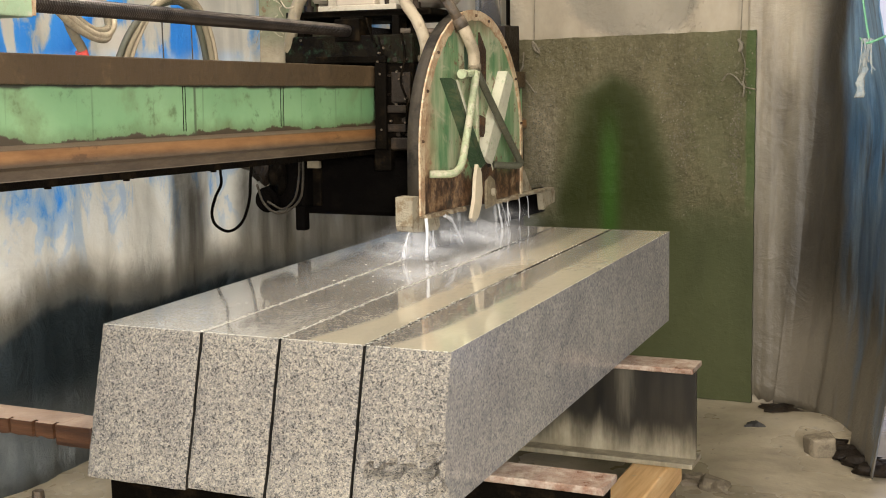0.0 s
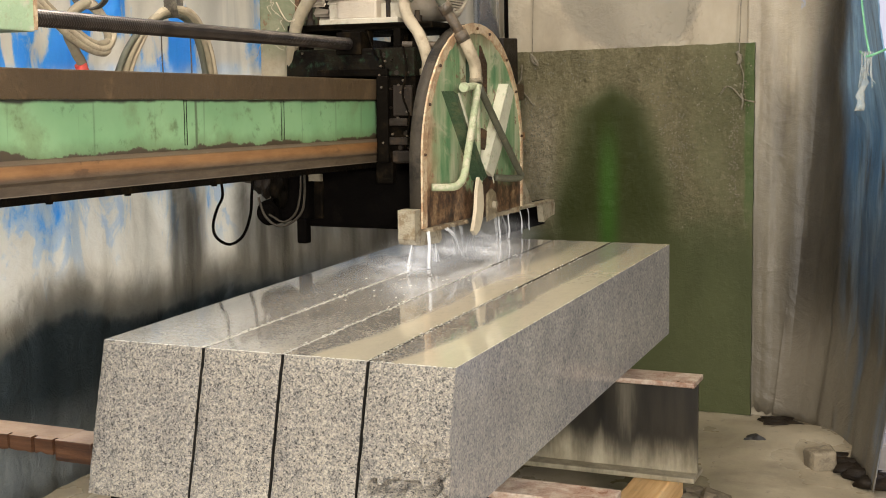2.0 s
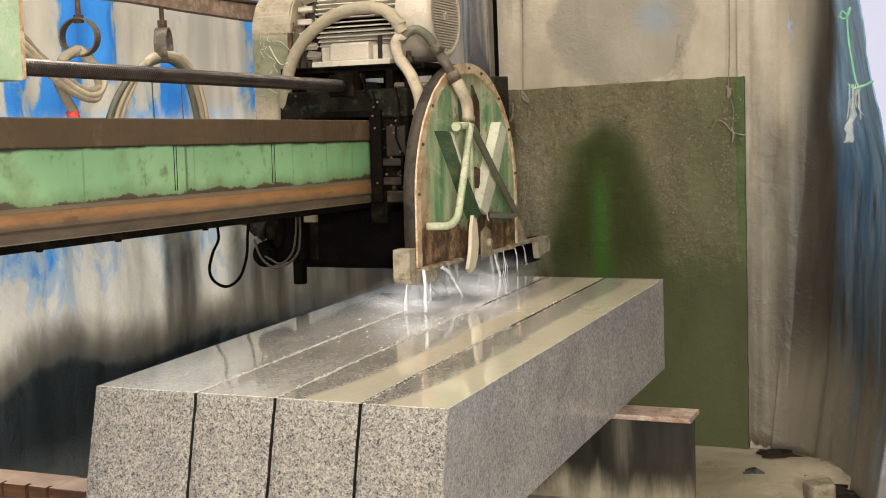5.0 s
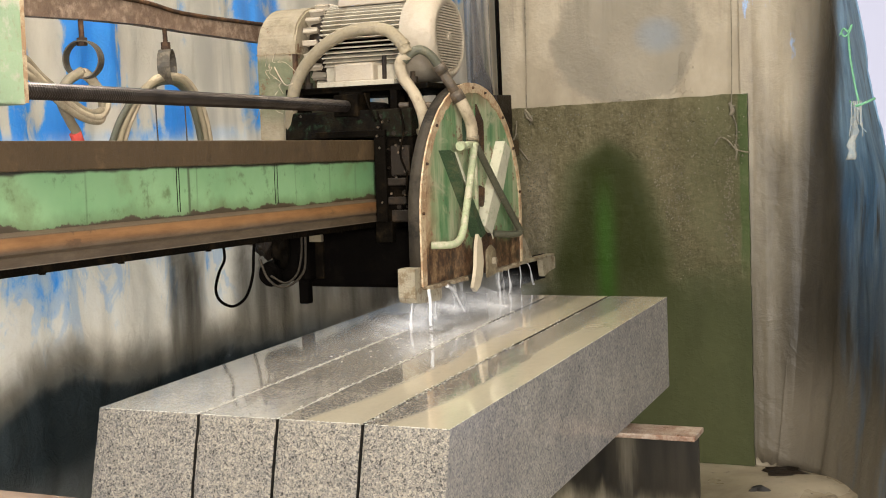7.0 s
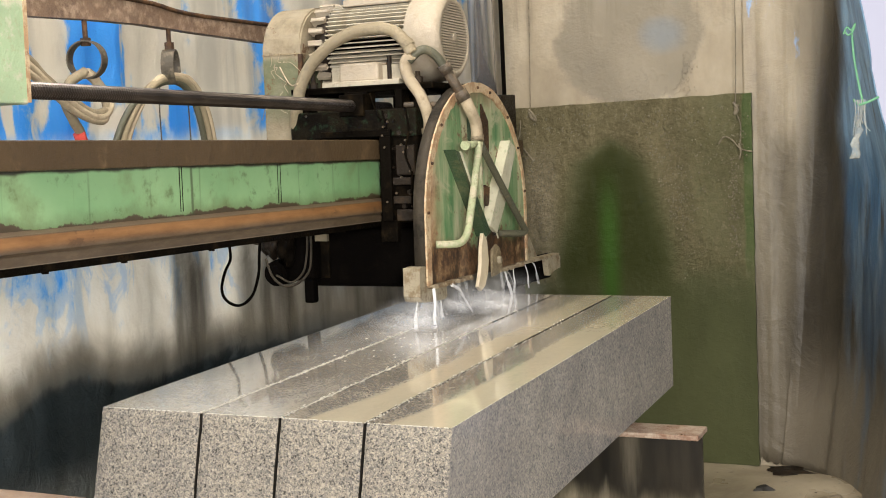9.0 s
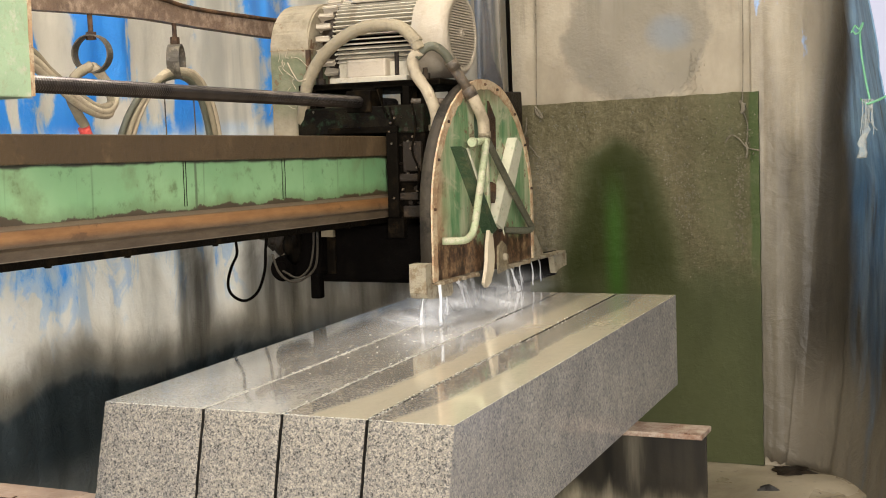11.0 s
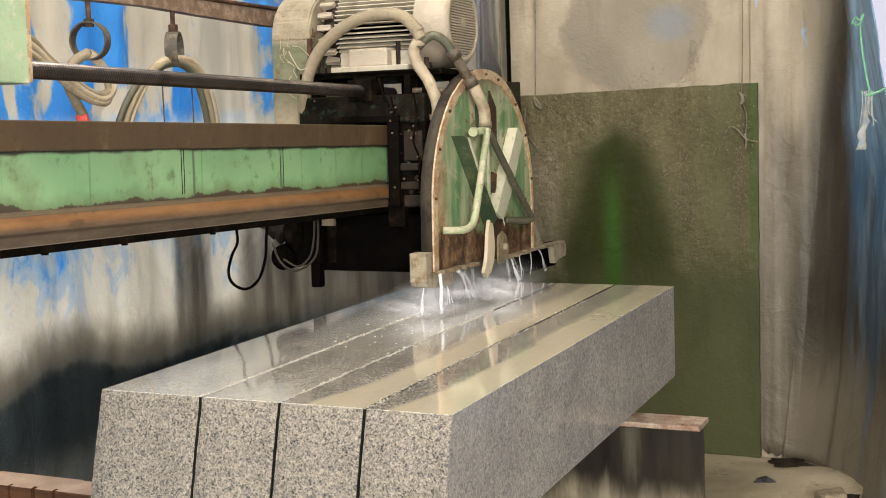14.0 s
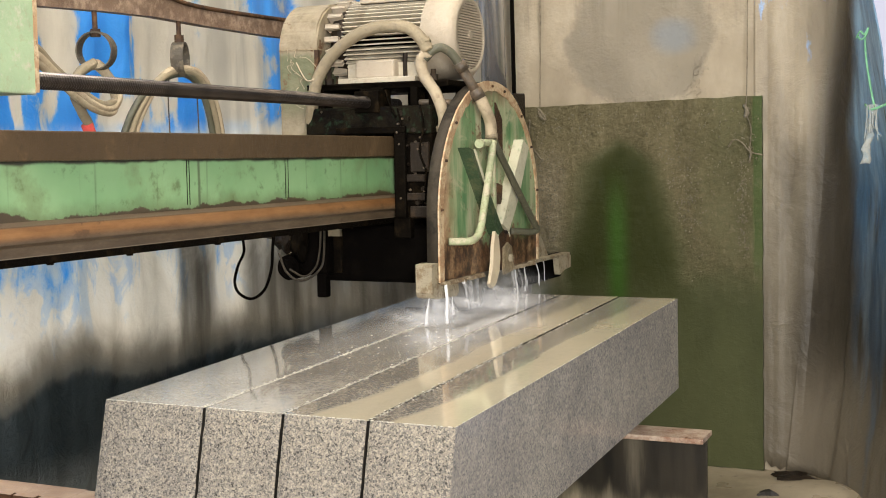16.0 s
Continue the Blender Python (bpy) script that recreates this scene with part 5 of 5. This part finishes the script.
    bm = prism(bmesh.new(), [(1.915, -0.16), (1.955, -0.17), (1.945, -0.235), (1.905, -0.225)], x1 + 0.001, x1 + 0.012)
    part("hinge_plate", bm, rust_dark, guard)
    bm = prism(bmesh.new(), [(1.893, 0.060), (1.901, 0.060), (1.907, -0.270), (1.896, -0.270)], x1, x1 + 0.009)
    part("ridge", bm, pipe_green, guard, "pale welded ridge")
    # dark strip added where the rib's shadow falls on the guard face
    bm = prism(bmesh.new(), [(1.800, 0.120), (1.810, 0.125), (1.815, -0.020), (1.803, -0.020)], x1, x1 + 0.016)
    part("ridge", bm, rib_green_shade, guard, "raised dark strip standing for the rib shadow")
    bm = prism(bmesh.new(), [(1.918, 0.112), (1.975, 0.055), (1.975, -0.055), (1.918, -0.010)], x1, x1 + 0.006)
    part("patch_plate", bm, rust_dark, guard, "rust-brown patch plate")
    # ragged scaly foot strip
    for y0, y1 in ((1.455, 1.785), (2.02, 2.26)):
        bm = bmesh.new()
        ys = [y0 + (y1 - y0) * i / 24 for i in range(25)]
        vs = []
        for y in ys:
            j = 0.007 * noise.noise(Vector((y * 45, 1, 0)))
            vs.append([bm.verts.new(c) for c in ((0.20, y, foot + 0.006), (0.244 + j, y, foot + 0.004 + j), (0.248 + j, y, foot - 0.007 - j), (0.20, y, foot - 0.005 - j))])
        for a, b in zip(vs, vs[1:]):
            for k in range(4):
                bm.faces.new((a[k], a[(k + 1) % 4], b[(k + 1) % 4], b[k]))
        bm.faces.new(vs[0])
        bm.faces.new(vs[-1][::-1])
        part("foot_strip", bm, foot_scale, guard, "ragged mud-scaled foot strip")
    # splash boxes at both ends of the guard
    bm = prism(bmesh.new(), [(1.405, -0.396), (1.452, -0.394), (1.47, -0.462), (1.60, -0.466), (1.605, -0.500), (1.585, -0.510), (1.44, -0.504), (1.415, -0.498), (1.405, -0.482)], 0.172, 0.228)
    part("splash_box", bm, scaly, h, "pale mud-caked splash box")
    part("splash_bar", B(0.205, 0.240, 2.22, 2.665, -0.462, -0.450, 0.003), scaly, h, "pale mud-caked splash bar")
    bm = prism(bmesh.new(), [(2.52, -0.462), (2.668, -0.462), (2.668, -0.508), (2.60, -0.514), (2.54, -0.528)], 0.218, 0.241)
    part("end_block", bm, scaly, h)
    bm = prism(bmesh.new(), [(2.315, -0.27), (2.355, -0.31), (2.49, -0.45), (2.315, -0.45)], 0.196, 0.210)
    part("gusset", bm, scaly, h, "mud-coated triangular gusset")
    part("rubber_skirt", B(0.190, 0.203, 2.05, 2.655, -0.545, -0.450), rubber_black, h, "black rubber splash skirt")
    # blade
    bm = bmesh.new()
    rod(bm, (0.2000, gy, gz), (0.2050, gy, gz), 0.385, None, 72)
    part("blade", bm, blade_steel, h, "steel diamond saw blade")
    # water pipes on the guard
    part("feed_pipe", T([(0.300, 1.735, -0.020), (0.300, 1.705, -0.10), (0.300, 1.645, -0.24), (0.300, 1.618, -0.297), (0.298, 1.590, -0.322), (0.290, 1.548, -0.332), (0.235, 1.515, -0.332)], 0.0120, per=6, seg=12), pipe_green, guard, "pale green water pipe", True)
    part("feed_pipe", T([(0.288, 1.775, -0.025), (0.289, 1.95, -0.168), (0.290, 2.13, -0.308), (0.290, 2.155, -0.330), (0.282, 2.12, -0.338), (0.235, 2.03, -0.330)], 0.012, per=6, seg=12), pipe_olive, guard, "olive water pipe", True)
    bm = bmesh.new()
    rod(bm, (0.290, 1.640, -0.028), (0.290, 1.765, -0.022), 0.0115)
    rod(bm, (0.290, 1.638, -0.028), (0.290, 1.656, -0.028), 0.015)
    part("valve_tee", bm, pipe_green, guard, "pale green pipe tee", True)
    bm = bmesh.new()
    rod(bm, (0.284, 1.757, -0.012), (0.282, 1.764, 0.004), 0.0215)
    part("hose_clip", bm, hose_tan, guard)
    # hoses over the motor
    part("hose", T([(-0.325, 1.66, -0.03), (-0.316, 1.63, 0.05), (-0.298, 1.62, 0.14), (-0.278, 1.62, 0.200), (-0.230, 1.62, 0.266), (-0.150, 1.62, 0.324), (-0.056, 1.62, 0.354), (0.045, 1.62, 0.350), (0.098, 1.62, 0.314), (0.127, 1.62, 0.268)], 0.0205, per=8, seg=12), hose_tan, h, "dusty tan water hose", True)
    part("hose", T([(0.127, 1.62, 0.268), (0.098, 1.628, 0.240), (0.103, 1.636, 0.194), (0.138, 1.644, 0.139), (0.162, 1.652, 0.066), (0.158, 1.66, 0.005), (0.150, 1.67, -0.06)], 0.0195, per=8, seg=12), hose_pale, h, "pale dusty water hose", True)
    part("steel_pipe", T([(0.112, 1.62, 0.245), (0.140, 1.63, 0.272), (0.166, 1.64, 0.279), (0.193, 1.66, 0.258), (0.213, 1.68, 0.218)], 0.0145, per=8, seg=12), pipe_olive, h, "bent grey-green pipe", True)
    bm = bmesh.new()
    for a, b, r in (((0.207, 1.674, 0.232), (0.220, 1.686, 0.206), 0.021), ((0.214, 1.68, 0.218), (0.262, 1.712, 0.122), 0.0165), ((0.250, 1.706, 0.146), (0.264, 1.714, 0.116), 0.022)):
        rod(bm, a, b, r)
    part("pipe_union", bm, pipe_steel, h, "rusty brown pipe union", True)
    part("hose", T([(0.262, 1.712, 0.124), (0.276, 1.725, 0.085), (0.282, 1.752, 0.045), (0.283, 1.760, -0.008)], 0.0195, per=8, seg=12), hose_pale, h, "short pale hose", True)
    for a, b in (((0.108, 1.62, 0.305), (0.116, 1.62, 0.292)), ((0.156, 1.658, 0.030), (0.154, 1.662, 0.016))):
        bm = bmesh.new()
        rod(bm, a, b, 0.0225, None, 16)
        part("hose_clip", bm, hose_tan, h)
    part("tie_wire", T([(-0.40, 1.682, 0.26), (-0.38, 1.68, 0.225), (-0.33, 1.63, 0.195), (-0.29, 1.60, 0.192), (-0.28, 1.61, 0.205)], 0.0025, seg=6), hose_pale, h, "", True)
    # cables and small gear hanging under the bridge
    part("cable_loop", T([(-0.40, 1.52, -0.275), (-0.398, 1.5, -0.36), (-0.405, 1.5, -0.43), (-0.434, 1.5, -0.500), (-0.485, 1.5, -0.532), (-0.535, 1.5, -0.515), (-0.551, 1.5, -0.476), (-0.535, 1.5, -0.42), (-0.511, 1.5, -0.375), (-0.513, 1.5, -0.315), (-0.50, 1.52, -0.27)], 0.005, per=6, seg=8), rubber_black, h, "black cable loop", True)
    bm = bmesh.new()
    rod(bm, (-0.37, 1.66, -0.42), (-0.37, 1.55, -0.43), 0.048, 0.042, 18)
    rod(bm, (-0.37, 1.56, -0.43), (-0.37, 1.53, -0.432), 0.030, None, 14)
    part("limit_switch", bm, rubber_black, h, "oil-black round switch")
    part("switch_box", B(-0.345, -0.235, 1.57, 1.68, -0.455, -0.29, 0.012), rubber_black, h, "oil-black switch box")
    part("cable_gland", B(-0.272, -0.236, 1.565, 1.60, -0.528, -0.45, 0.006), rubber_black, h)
    bm = lump(bmesh.new(), (-0.382, 1.55, -0.325), (0.034, 0.025, 0.045), 3, 3, 0.8)
    part("wrapped_joint", bm, brown_iron, h, "dusty taped cable joint", True)
    bm = lump(bmesh.new(), (-0.325, 1.545, -0.345), (0.028, 0.022, 0.05), 8, 3, 0.8)
    part("wrapped_joint", bm, dark_iron, h, "dusty taped cable joint", True)
    part("cable_loop", T([(-0.212, 1.52, -0.30), (-0.202, 1.5, -0.36), (-0.212, 1.5, -0.415), (-0.250, 1.5, -0.452), (-0.302, 1.5, -0.466), (-0.350, 1.5, -0.435), (-0.374, 1.5, -0.375)], 0.004, per=6, seg=8), rim_grey, h, "grey cable loop", True)
    part("cable_loop", T([(-0.225, 1.52, -0.30), (-0.218, 1.5, -0.36), (-0.235, 1.5, -0.420), (-0.280, 1.5, -0.452), (-0.335, 1.5, -0.43)], 0.0035, per=6, seg=8), rim_grey, h, "grey cable loop", True)
    part("conduit", T([(-0.50, 1.56, -0.290), (-0.45, 1.56, -0.318), (-0.38, 1.56, -0.312), (-0.30, 1.57, -0.290)], 0.016, seg=10), pipe_steel, h, "", True)
    return h


head = saw_head()


def column():
    r = root("lift_column")
    tagged(r, "polished steel lift column with a brown base box", "column")
    bm = bmesh.new()
    rod(bm, (-0.918, 2.52, 1.45), (-0.935, 2.52, 3.35), 0.052, None, 36)
    part("chrome_post", bm, chrome, r, "polished chrome post", True)
    part("base_box", B(-0.965, -0.815, 2.44, 2.60, 0.0, 1.525, 0.005), brown_iron, r, "rusty brown base box")
    part("dark_strip", B(-0.861, -0.854, 2.57, 2.60, 1.50, 3.35), rubber_black, r)


column()


def festoon():
    r = root("cable_rail")
    tagged(r, "rusty brown overhead bar carrying cable rings", "rail")
    bm = bmesh.new()
    line = [(-0.9, 1.88, 1.775), (0.33, 1.875, 1.778), (0.70, 1.862, 1.781), (0.92, 1.848, 1.778), (1.20, 1.824, 1.763), (1.62, 1.804, 1.745), (2.6, 1.80, 1.738)]
    vs = []
    for y, zt, zb in line:
        vs.append([bm.verts.new((x, y, z)) for x, z in ((-1.43, zb), (-1.39, zb), (-1.39, zt), (-1.43, zt))])
    for a, b in zip(vs, vs[1:]):
        for k in range(4):
            bm.faces.new((a[k], a[(k + 1) % 4], b[(k + 1) % 4], b[k]))
    bm.faces.new(vs[0])
    bm.faces.new(vs[-1][::-1])
    part("bar", bm, guard_brown, r)
    part("lip", T([(-1.388, 0.30, 1.875), (-1.388, 0.92, 1.848), (-1.388, 1.25, 1.818), (-1.388, 2.4, 1.795)], 0.007, seg=8), rust_dark, r, "", True)
    for y, turn in ((0.652, 106), (1.056, 24)):
        bm = bmesh.new()
        n, rr = 28, 0.056
        m = Matrix.Translation((-1.40, y, 1.665 if y < 1 else 1.650)) @ Matrix.Rotation(radians(turn), 4, "Z")
        rings = []
        for j in range(n):
            a = 2 * math.pi * j / n
            rings.append([bm.verts.new(m @ Vector((w, q * math.cos(a), q * math.sin(a)))) for w, q in ((-0.02, rr), (0.02, rr), (0.02, rr - 0.004), (-0.02, rr - 0.004))])
        for j in range(n):
            a, b = rings[j], rings[(j + 1) % n]
            for k in range(4):
                bm.faces.new((a[k], a[(k + 1) % 4], b[(k + 1) % 4], b[k]))
        part("ring", bm, ring_steel, r, "dark steel cable ring")
        bm = bmesh.new()
        rod(bm, (-1.40, y, 1.79), (-1.40, y, 1.715), 0.0075)
        rod(bm, (-1.40, y, 1.728), (-1.40, y, 1.705), 0.015, None, 6)
        part("hanger", bm, rust_dark, r)
    c = root("cable_bundle")
    tagged(c, "dusty cream cables looped through a hanging ring", "cable")
    for k, off in enumerate((0.0, 0.022, -0.02)):
        part("cable", T([(-1.40, 0.26, 1.70 + off), (-1.40, 0.397, 1.648 + off), (-1.40, 0.47, 1.60 + off * 0.6), (-1.395, 0.56, 1.54 + off * 0.7), (-1.39, 0.64, 1.502 + off * 0.5), (-1.39, 0.700, 1.503 + off * 0.6), (-1.39, 0.728 - abs(off), 1.545), (-1.40, 0.690, 1.600 + off * 0.3), (-1.41, 0.655 + off * 0.5, 1.632)], 0.0115 if k else 0.014, per=8, seg=10), hose_pale if k != 1 else hose_tan, c, "", True)
    part("cable", T([(-1.41, 0.655, 1.632), (-1.425, 0.60, 1.60), (-1.425, 0.575, 1.545), (-1.42, 0.598, 1.489), (-1.42, 0.63, 1.425), (-1.42, 0.64, 1.2)], 0.015, per=8, seg=10), hose_tan, c, "", True)
    bm = bmesh.new()
    rod(bm, (-1.42, 0.615, 1.455), (-1.42, 0.634, 1.415), 0.0175)
    part("red_tape", bm, red_tape, c, "red tape band", True)
    d = root("cable_bundle")
    tagged(d, "dusty cream cables draped over a hanging ring", "cable")
    for k, off in enumerate((0.0, 0.025, -0.028)):
        part("cable", T([(-1.40, 0.70 + off, 1.22), (-1.40, 0.783 + off, 1.42), (-1.40, 0.863 + off * 0.8, 1.525), (-1.40, 0.956 + off * 0.5, 1.592 + off * 0.4), (-1.40, 1.045, 1.614 + off * 0.3), (-1.40, 1.139 + off * 0.6, 1.600 + off * 0.4), (-1.40, 1.205 + off, 1.530), (-1.40, 1.244 + off, 1.405), (-1.40, 1.26 + off, 1.2)], 0.0135 if k == 0 else 0.011, per=8, seg=10), (hose_tan, hose_pale, pipe_olive)[k], d, "", True)
    part("wire", T([(-1.41, 1.005, 1.60), (-1.41, 0.995, 1.5), (-1.41, 0.998, 1.2)], 0.0022, seg=6), pipe_steel, d, "", True)
    part("wire", T([(-1.41, 1.15, 1.58), (-1.41, 1.152, 1.5), (-1.41, 1.15, 1.2)], 0.0022, seg=6), pipe_steel, d, "", True)


ring_steel = painted("ring_steel", (0.075, 0.062, 0.045), (0.15, 0.125, 0.09), (0.03, 0.024, 0.017), 0.52, 0.55, 30, spec=0.3)
guard_brown = painted("bar_brown", (0.15, 0.095, 0.062), (0.33, 0.245, 0.18), (0.07, 0.04, 0.025), 0.53, 0.6, 24, dirty=0.75, soft=0.25)
festoon()


# ---- cooling water ----
def slab_z(y):
    """The stone's top in the saw's own space."""
    return -0.637 + 0.0366 * y + 0.002


def cooling_water():
    r = root("cooling_water", SAW)
    tagged(r, "milky cooling water streaming off the guard", "water")
    pieces = []
    # start, drift along the cut, radius at the lip and at the stone, how milky
    solid = ((0.246, 1.462, -0.462, 0.0095, 0.0095, 0.0080), (0.205, 1.432, -0.499, -0.022, 0.0034, 0.0045), (0.212, 1.585, -0.508, 0.012, 0.0038, 0.006), (0.246, 1.600, -0.466, 0.130, 0.010, 0.004),
             (0.235, 2.075, -0.462, 0.045, 0.006, 0.004), (0.235, 2.170, -0.462, 0.010, 0.004, 0.003), (0.235, 2.285, -0.462, 0.030, 0.004, 0.002), (0.232, 2.375, -0.462, 0.060, 0.004, 0.002))
    thin = ((0.205, 1.470, -0.499, 0.0, 0.012, 0.018), (0.205, 1.500, -0.499, 0.0, 0.010, 0.016), (0.205, 1.535, -0.499, 0.004, 0.010, 0.016), (0.212, 1.560, -0.499, 0.004, 0.006, 0.012), (0.200, 1.445, -0.499, -0.02, 0.006, 0.010),
            (0.240, 1.620, -0.466, 0.09, 0.008, 0.010), (0.225, 1.700, -0.466, 0.02, 0.010, 0.012), (0.230, 1.735, -0.466, 0.03, 0.006, 0.006), (0.225, 1.770, -0.466, 0.01, 0.004, 0.005), (0.230, 2.060, -0.462, 0.02, 0.010, 0.008), (0.230, 2.110, -0.462, 0.05, 0.004, 0.004))
    for i, (x, y, z, dy, ra, rb) in enumerate(solid + thin):
        zb = slab_z(y + dy)
        base = Vector((x, y, z))
        pts = []
        for k in range(9):
            u = k / 8
            w = 0.003 * math.sin(u * 7 + i * 2) * u
            pts.append((0.003 * math.sin(u * 5 + i) * u, dy * (u ** 0.6) + w, (zb - z) * u))
        body = T(pts, ra, per=5, seg=10, wob=0.55, ends=(ra * 0.6, rb * 0.6))
        if 0 < i < len(solid):
            for q in (1, 2):
                lean = (0.006, -0.005)[q - 1] * (1 + i % 3)
                side = [(x, y + lean * (k / 8) ** 1.5 + 0.002 * math.sin(q * 3 + k), z) for k, (x, y, z) in enumerate(pts)]
                tube(body, side, ra * 0.4, per=5, seg=7, wob=0.7, ends=(ra * 0.3, rb * 0.25))
        ob = part("stream", body, water_mat if i == 0 else strand_mat if i < len(solid) else mist_mat, r, "", True)
        ob.matrix_basis = Matrix.Translation(base)
        pieces.append((ob, base, 1.0 if i == 0 else 4.0))
    return r, pieces


def spray():
    rng = random.Random(4)
    bm = bmesh.new()
    for i in range(240):
        y = rng.gauss(1.52, 0.14) if i % 4 else rng.gauss(2.15, 0.2)
        x = 0.19 + rng.gauss(0.02, 0.06)
        z = slab_z(y) + abs(rng.gauss(0, 0.03))
        s = rng.uniform(0.0003, 0.0008)
        bmesh.ops.create_icosphere(bm, subdivisions=1, radius=s, matrix=Matrix.Translation((x, y, z)))
    ob = link("spray_drops", bm, water_mat, None, "", True)
    ob.matrix_world = SAW
    return tagged(ob, "fine white water spray above the stone", "spray", kind="stuff")


def mist():
    rng = random.Random(21)
    g = Mat("spray_mist")
    grad = g.t.nodes.new("ShaderNodeTexGradient")
    grad.gradient_type = "QUADRATIC_SPHERE"
    g.put(grad.inputs[0], g.co)
    g.put(g.p.inputs["Alpha"], g.calc("MULTIPLY", g.calc("MULTIPLY", grad.outputs["Fac"], 0.42), g.step(g.noise(2.2, 4), 0.2, 0.8)))
    m = g.done((0.86, 0.86, 0.87), 0.9, 0.0, 0.0)
    bm = bmesh.new()
    bmesh.ops.create_grid(bm, x_segments=10, y_segments=10, size=1)
    for v in bm.verts:
        v.co.z = 0.25 * noise.noise(v.co * 1.5)
    me = bpy.data.meshes.new("mist_veil")
    bm.to_mesh(me)
    bm.free()
    me.materials.append(m)
    for p in me.polygons:
        p.use_smooth = True
    r = root("water_mist", SAW)
    tagged(r, "thin white water mist drifting round the blade", "mist")
    out = []
    for i in range(14):
        y = rng.gauss(1.50, 0.12) if i % 4 else rng.uniform(1.6, 2.0)
        x = 0.19 + rng.gauss(0.03, 0.08)
        h = rng.uniform(0.02, 0.055)
        ob = new("veil", me)
        ob.parent = r
        ob.visible_shadow = False
        base = Vector((x, y, slab_z(y) + h * 0.9))
        size = Vector((rng.uniform(0.14, 0.26), h * 1.6, 1))
        ob.scale = (size.x, size.y, 0.06)
        turn = pose(0, 0, 0, 90, 0, rng.uniform(-35, 60))
        ob.matrix_basis = Matrix.Translation(base) @ turn @ Matrix.Diagonal((size.x, size.y, 0.06, 1))
        out.append((ob, base, turn))
    # foam spread flat on the stone where the streams land
    for x, y, sx, sy in ((0.21, 1.48, 0.10, 0.17), (0.24, 1.60, 0.12, 0.16), (0.20, 1.40, 0.15, 0.20), (0.16, 1.62, 0.10, 0.30)):
        ob = new("foam_pool", me)
        ob.parent = r
        ob.visible_shadow = False
        base, turn = Vector((x, y, slab_z(y) + 0.006)), pose(0, 0, 0, 2.1, 0, 0)
        ob.matrix_basis = Matrix.Translation(base) @ turn @ Matrix.Diagonal((sx, sy, 0.008, 1))
        out.append((ob, base, turn))
    return r, out


water, streams = cooling_water()
mist_root, veils = mist()
drops = spray()


def foam():
    rng = random.Random(9)
    bm = bmesh.new()
    # ragged slurry ridges along the cuts
    for x, y1, every in ((-0.6205, 1.15, 0.0052), (-0.4140, 1.25, 0.0060), (-0.2030, 0.9, 0.016)):
        y = 0.004
        while y < y1:
            s = rng.uniform(0.7, 1.25)
            lump(bm, (x + rng.uniform(-0.0015, 0.0015), y, 0.8102), (0.0027 * s, 0.0050 * s, 0.0010 * s), y * 90, 1, 0.5)
            y += every * rng.uniform(0.6, 1.3)
    for i in range(500):
        y = rng.uniform(0.0, 1.5)
        x = rng.choice((-0.621, -0.621, -0.414, -0.203)) + rng.choice((-1, 1)) * (0.0050 + abs(rng.gauss(0, 0.0013)))
        s = rng.uniform(0.0008, 0.0020)
        lump(bm, (x, y, 0.811), (s * 1.3, s * 2.2, s * 0.6), i, 1, 0.4)
    # bright bruised grains along the sawn front and side edges
    for i in range(420):
        x = rng.uniform(-0.897, -0.004)
        if min(abs(x + c) for c in (0.6205, 0.4140, 0.2030)) > 0.006:
            s = rng.uniform(0.0008, 0.0020)
            lump(bm, (x, 0.0035 + rng.uniform(-0.001, 0.002), 0.8098), (s * 1.6, s, s * 0.7), i, 1, 0.4)
    for i in range(260):
        s = rng.uniform(0.0007, 0.0017)
        lump(bm, (-0.001, rng.uniform(0.0, 1.83), 0.8098), (s, s * 2.0, s * 0.7), i, 1, 0.4)
    # splashed flecks in front of the blade
    for i in range(60):
        s = rng.uniform(0.001, 0.0045) * rng.uniform(0.5, 1)
        x = rng.gauss(-0.50, 0.09)
        if -0.89 < x < -0.21 and min(abs(x + c) for c in (0.6205, 0.4140)) > 0.009:
            lump(bm, (x, 1.05 - abs(rng.gauss(0, 0.26)), 0.8105), (s, s * 1.4, s * 0.18), i, 1, 0.6)
    ob = link("foam_flecks", bm, slurry_pale, None, "", True)
    tagged(ob, "pale slurry flecks along the saw cuts", "foam", kind="stuff")


foam()


def motions():
    speed = 0.0062
    steps = [0, 4, 8, 12, 16]
    for ob in (head, water, drops, mist_root):
        walk(ob, [(t, SAW @ Matrix.Translation((0, speed * t, 0))) for t in steps])
    rng = random.Random(11)
    for ob, base, sway in streams:
        rows = []
        for i in range(81):
            rows.append((0.2 * i, Matrix.Translation(base) @ pose(0, 0, 0, rng.uniform(-sway, sway), rng.uniform(-sway, sway) * 0.6, rng.uniform(-4, 4) * sway)))
        walk(ob, rows)
    for ob, base, turn in veils:
        rows = []
        for i in range(21):
            lift = 0.0 if ob.name.startswith("foam") else rng.uniform(-0.004, 0.008)
            rows.append((0.8 * i, Matrix.Translation(base + Vector((rng.uniform(-0.02, 0.02), rng.uniform(-0.04, 0.04), lift))) @ turn))
        walk(ob, rows)


motions()
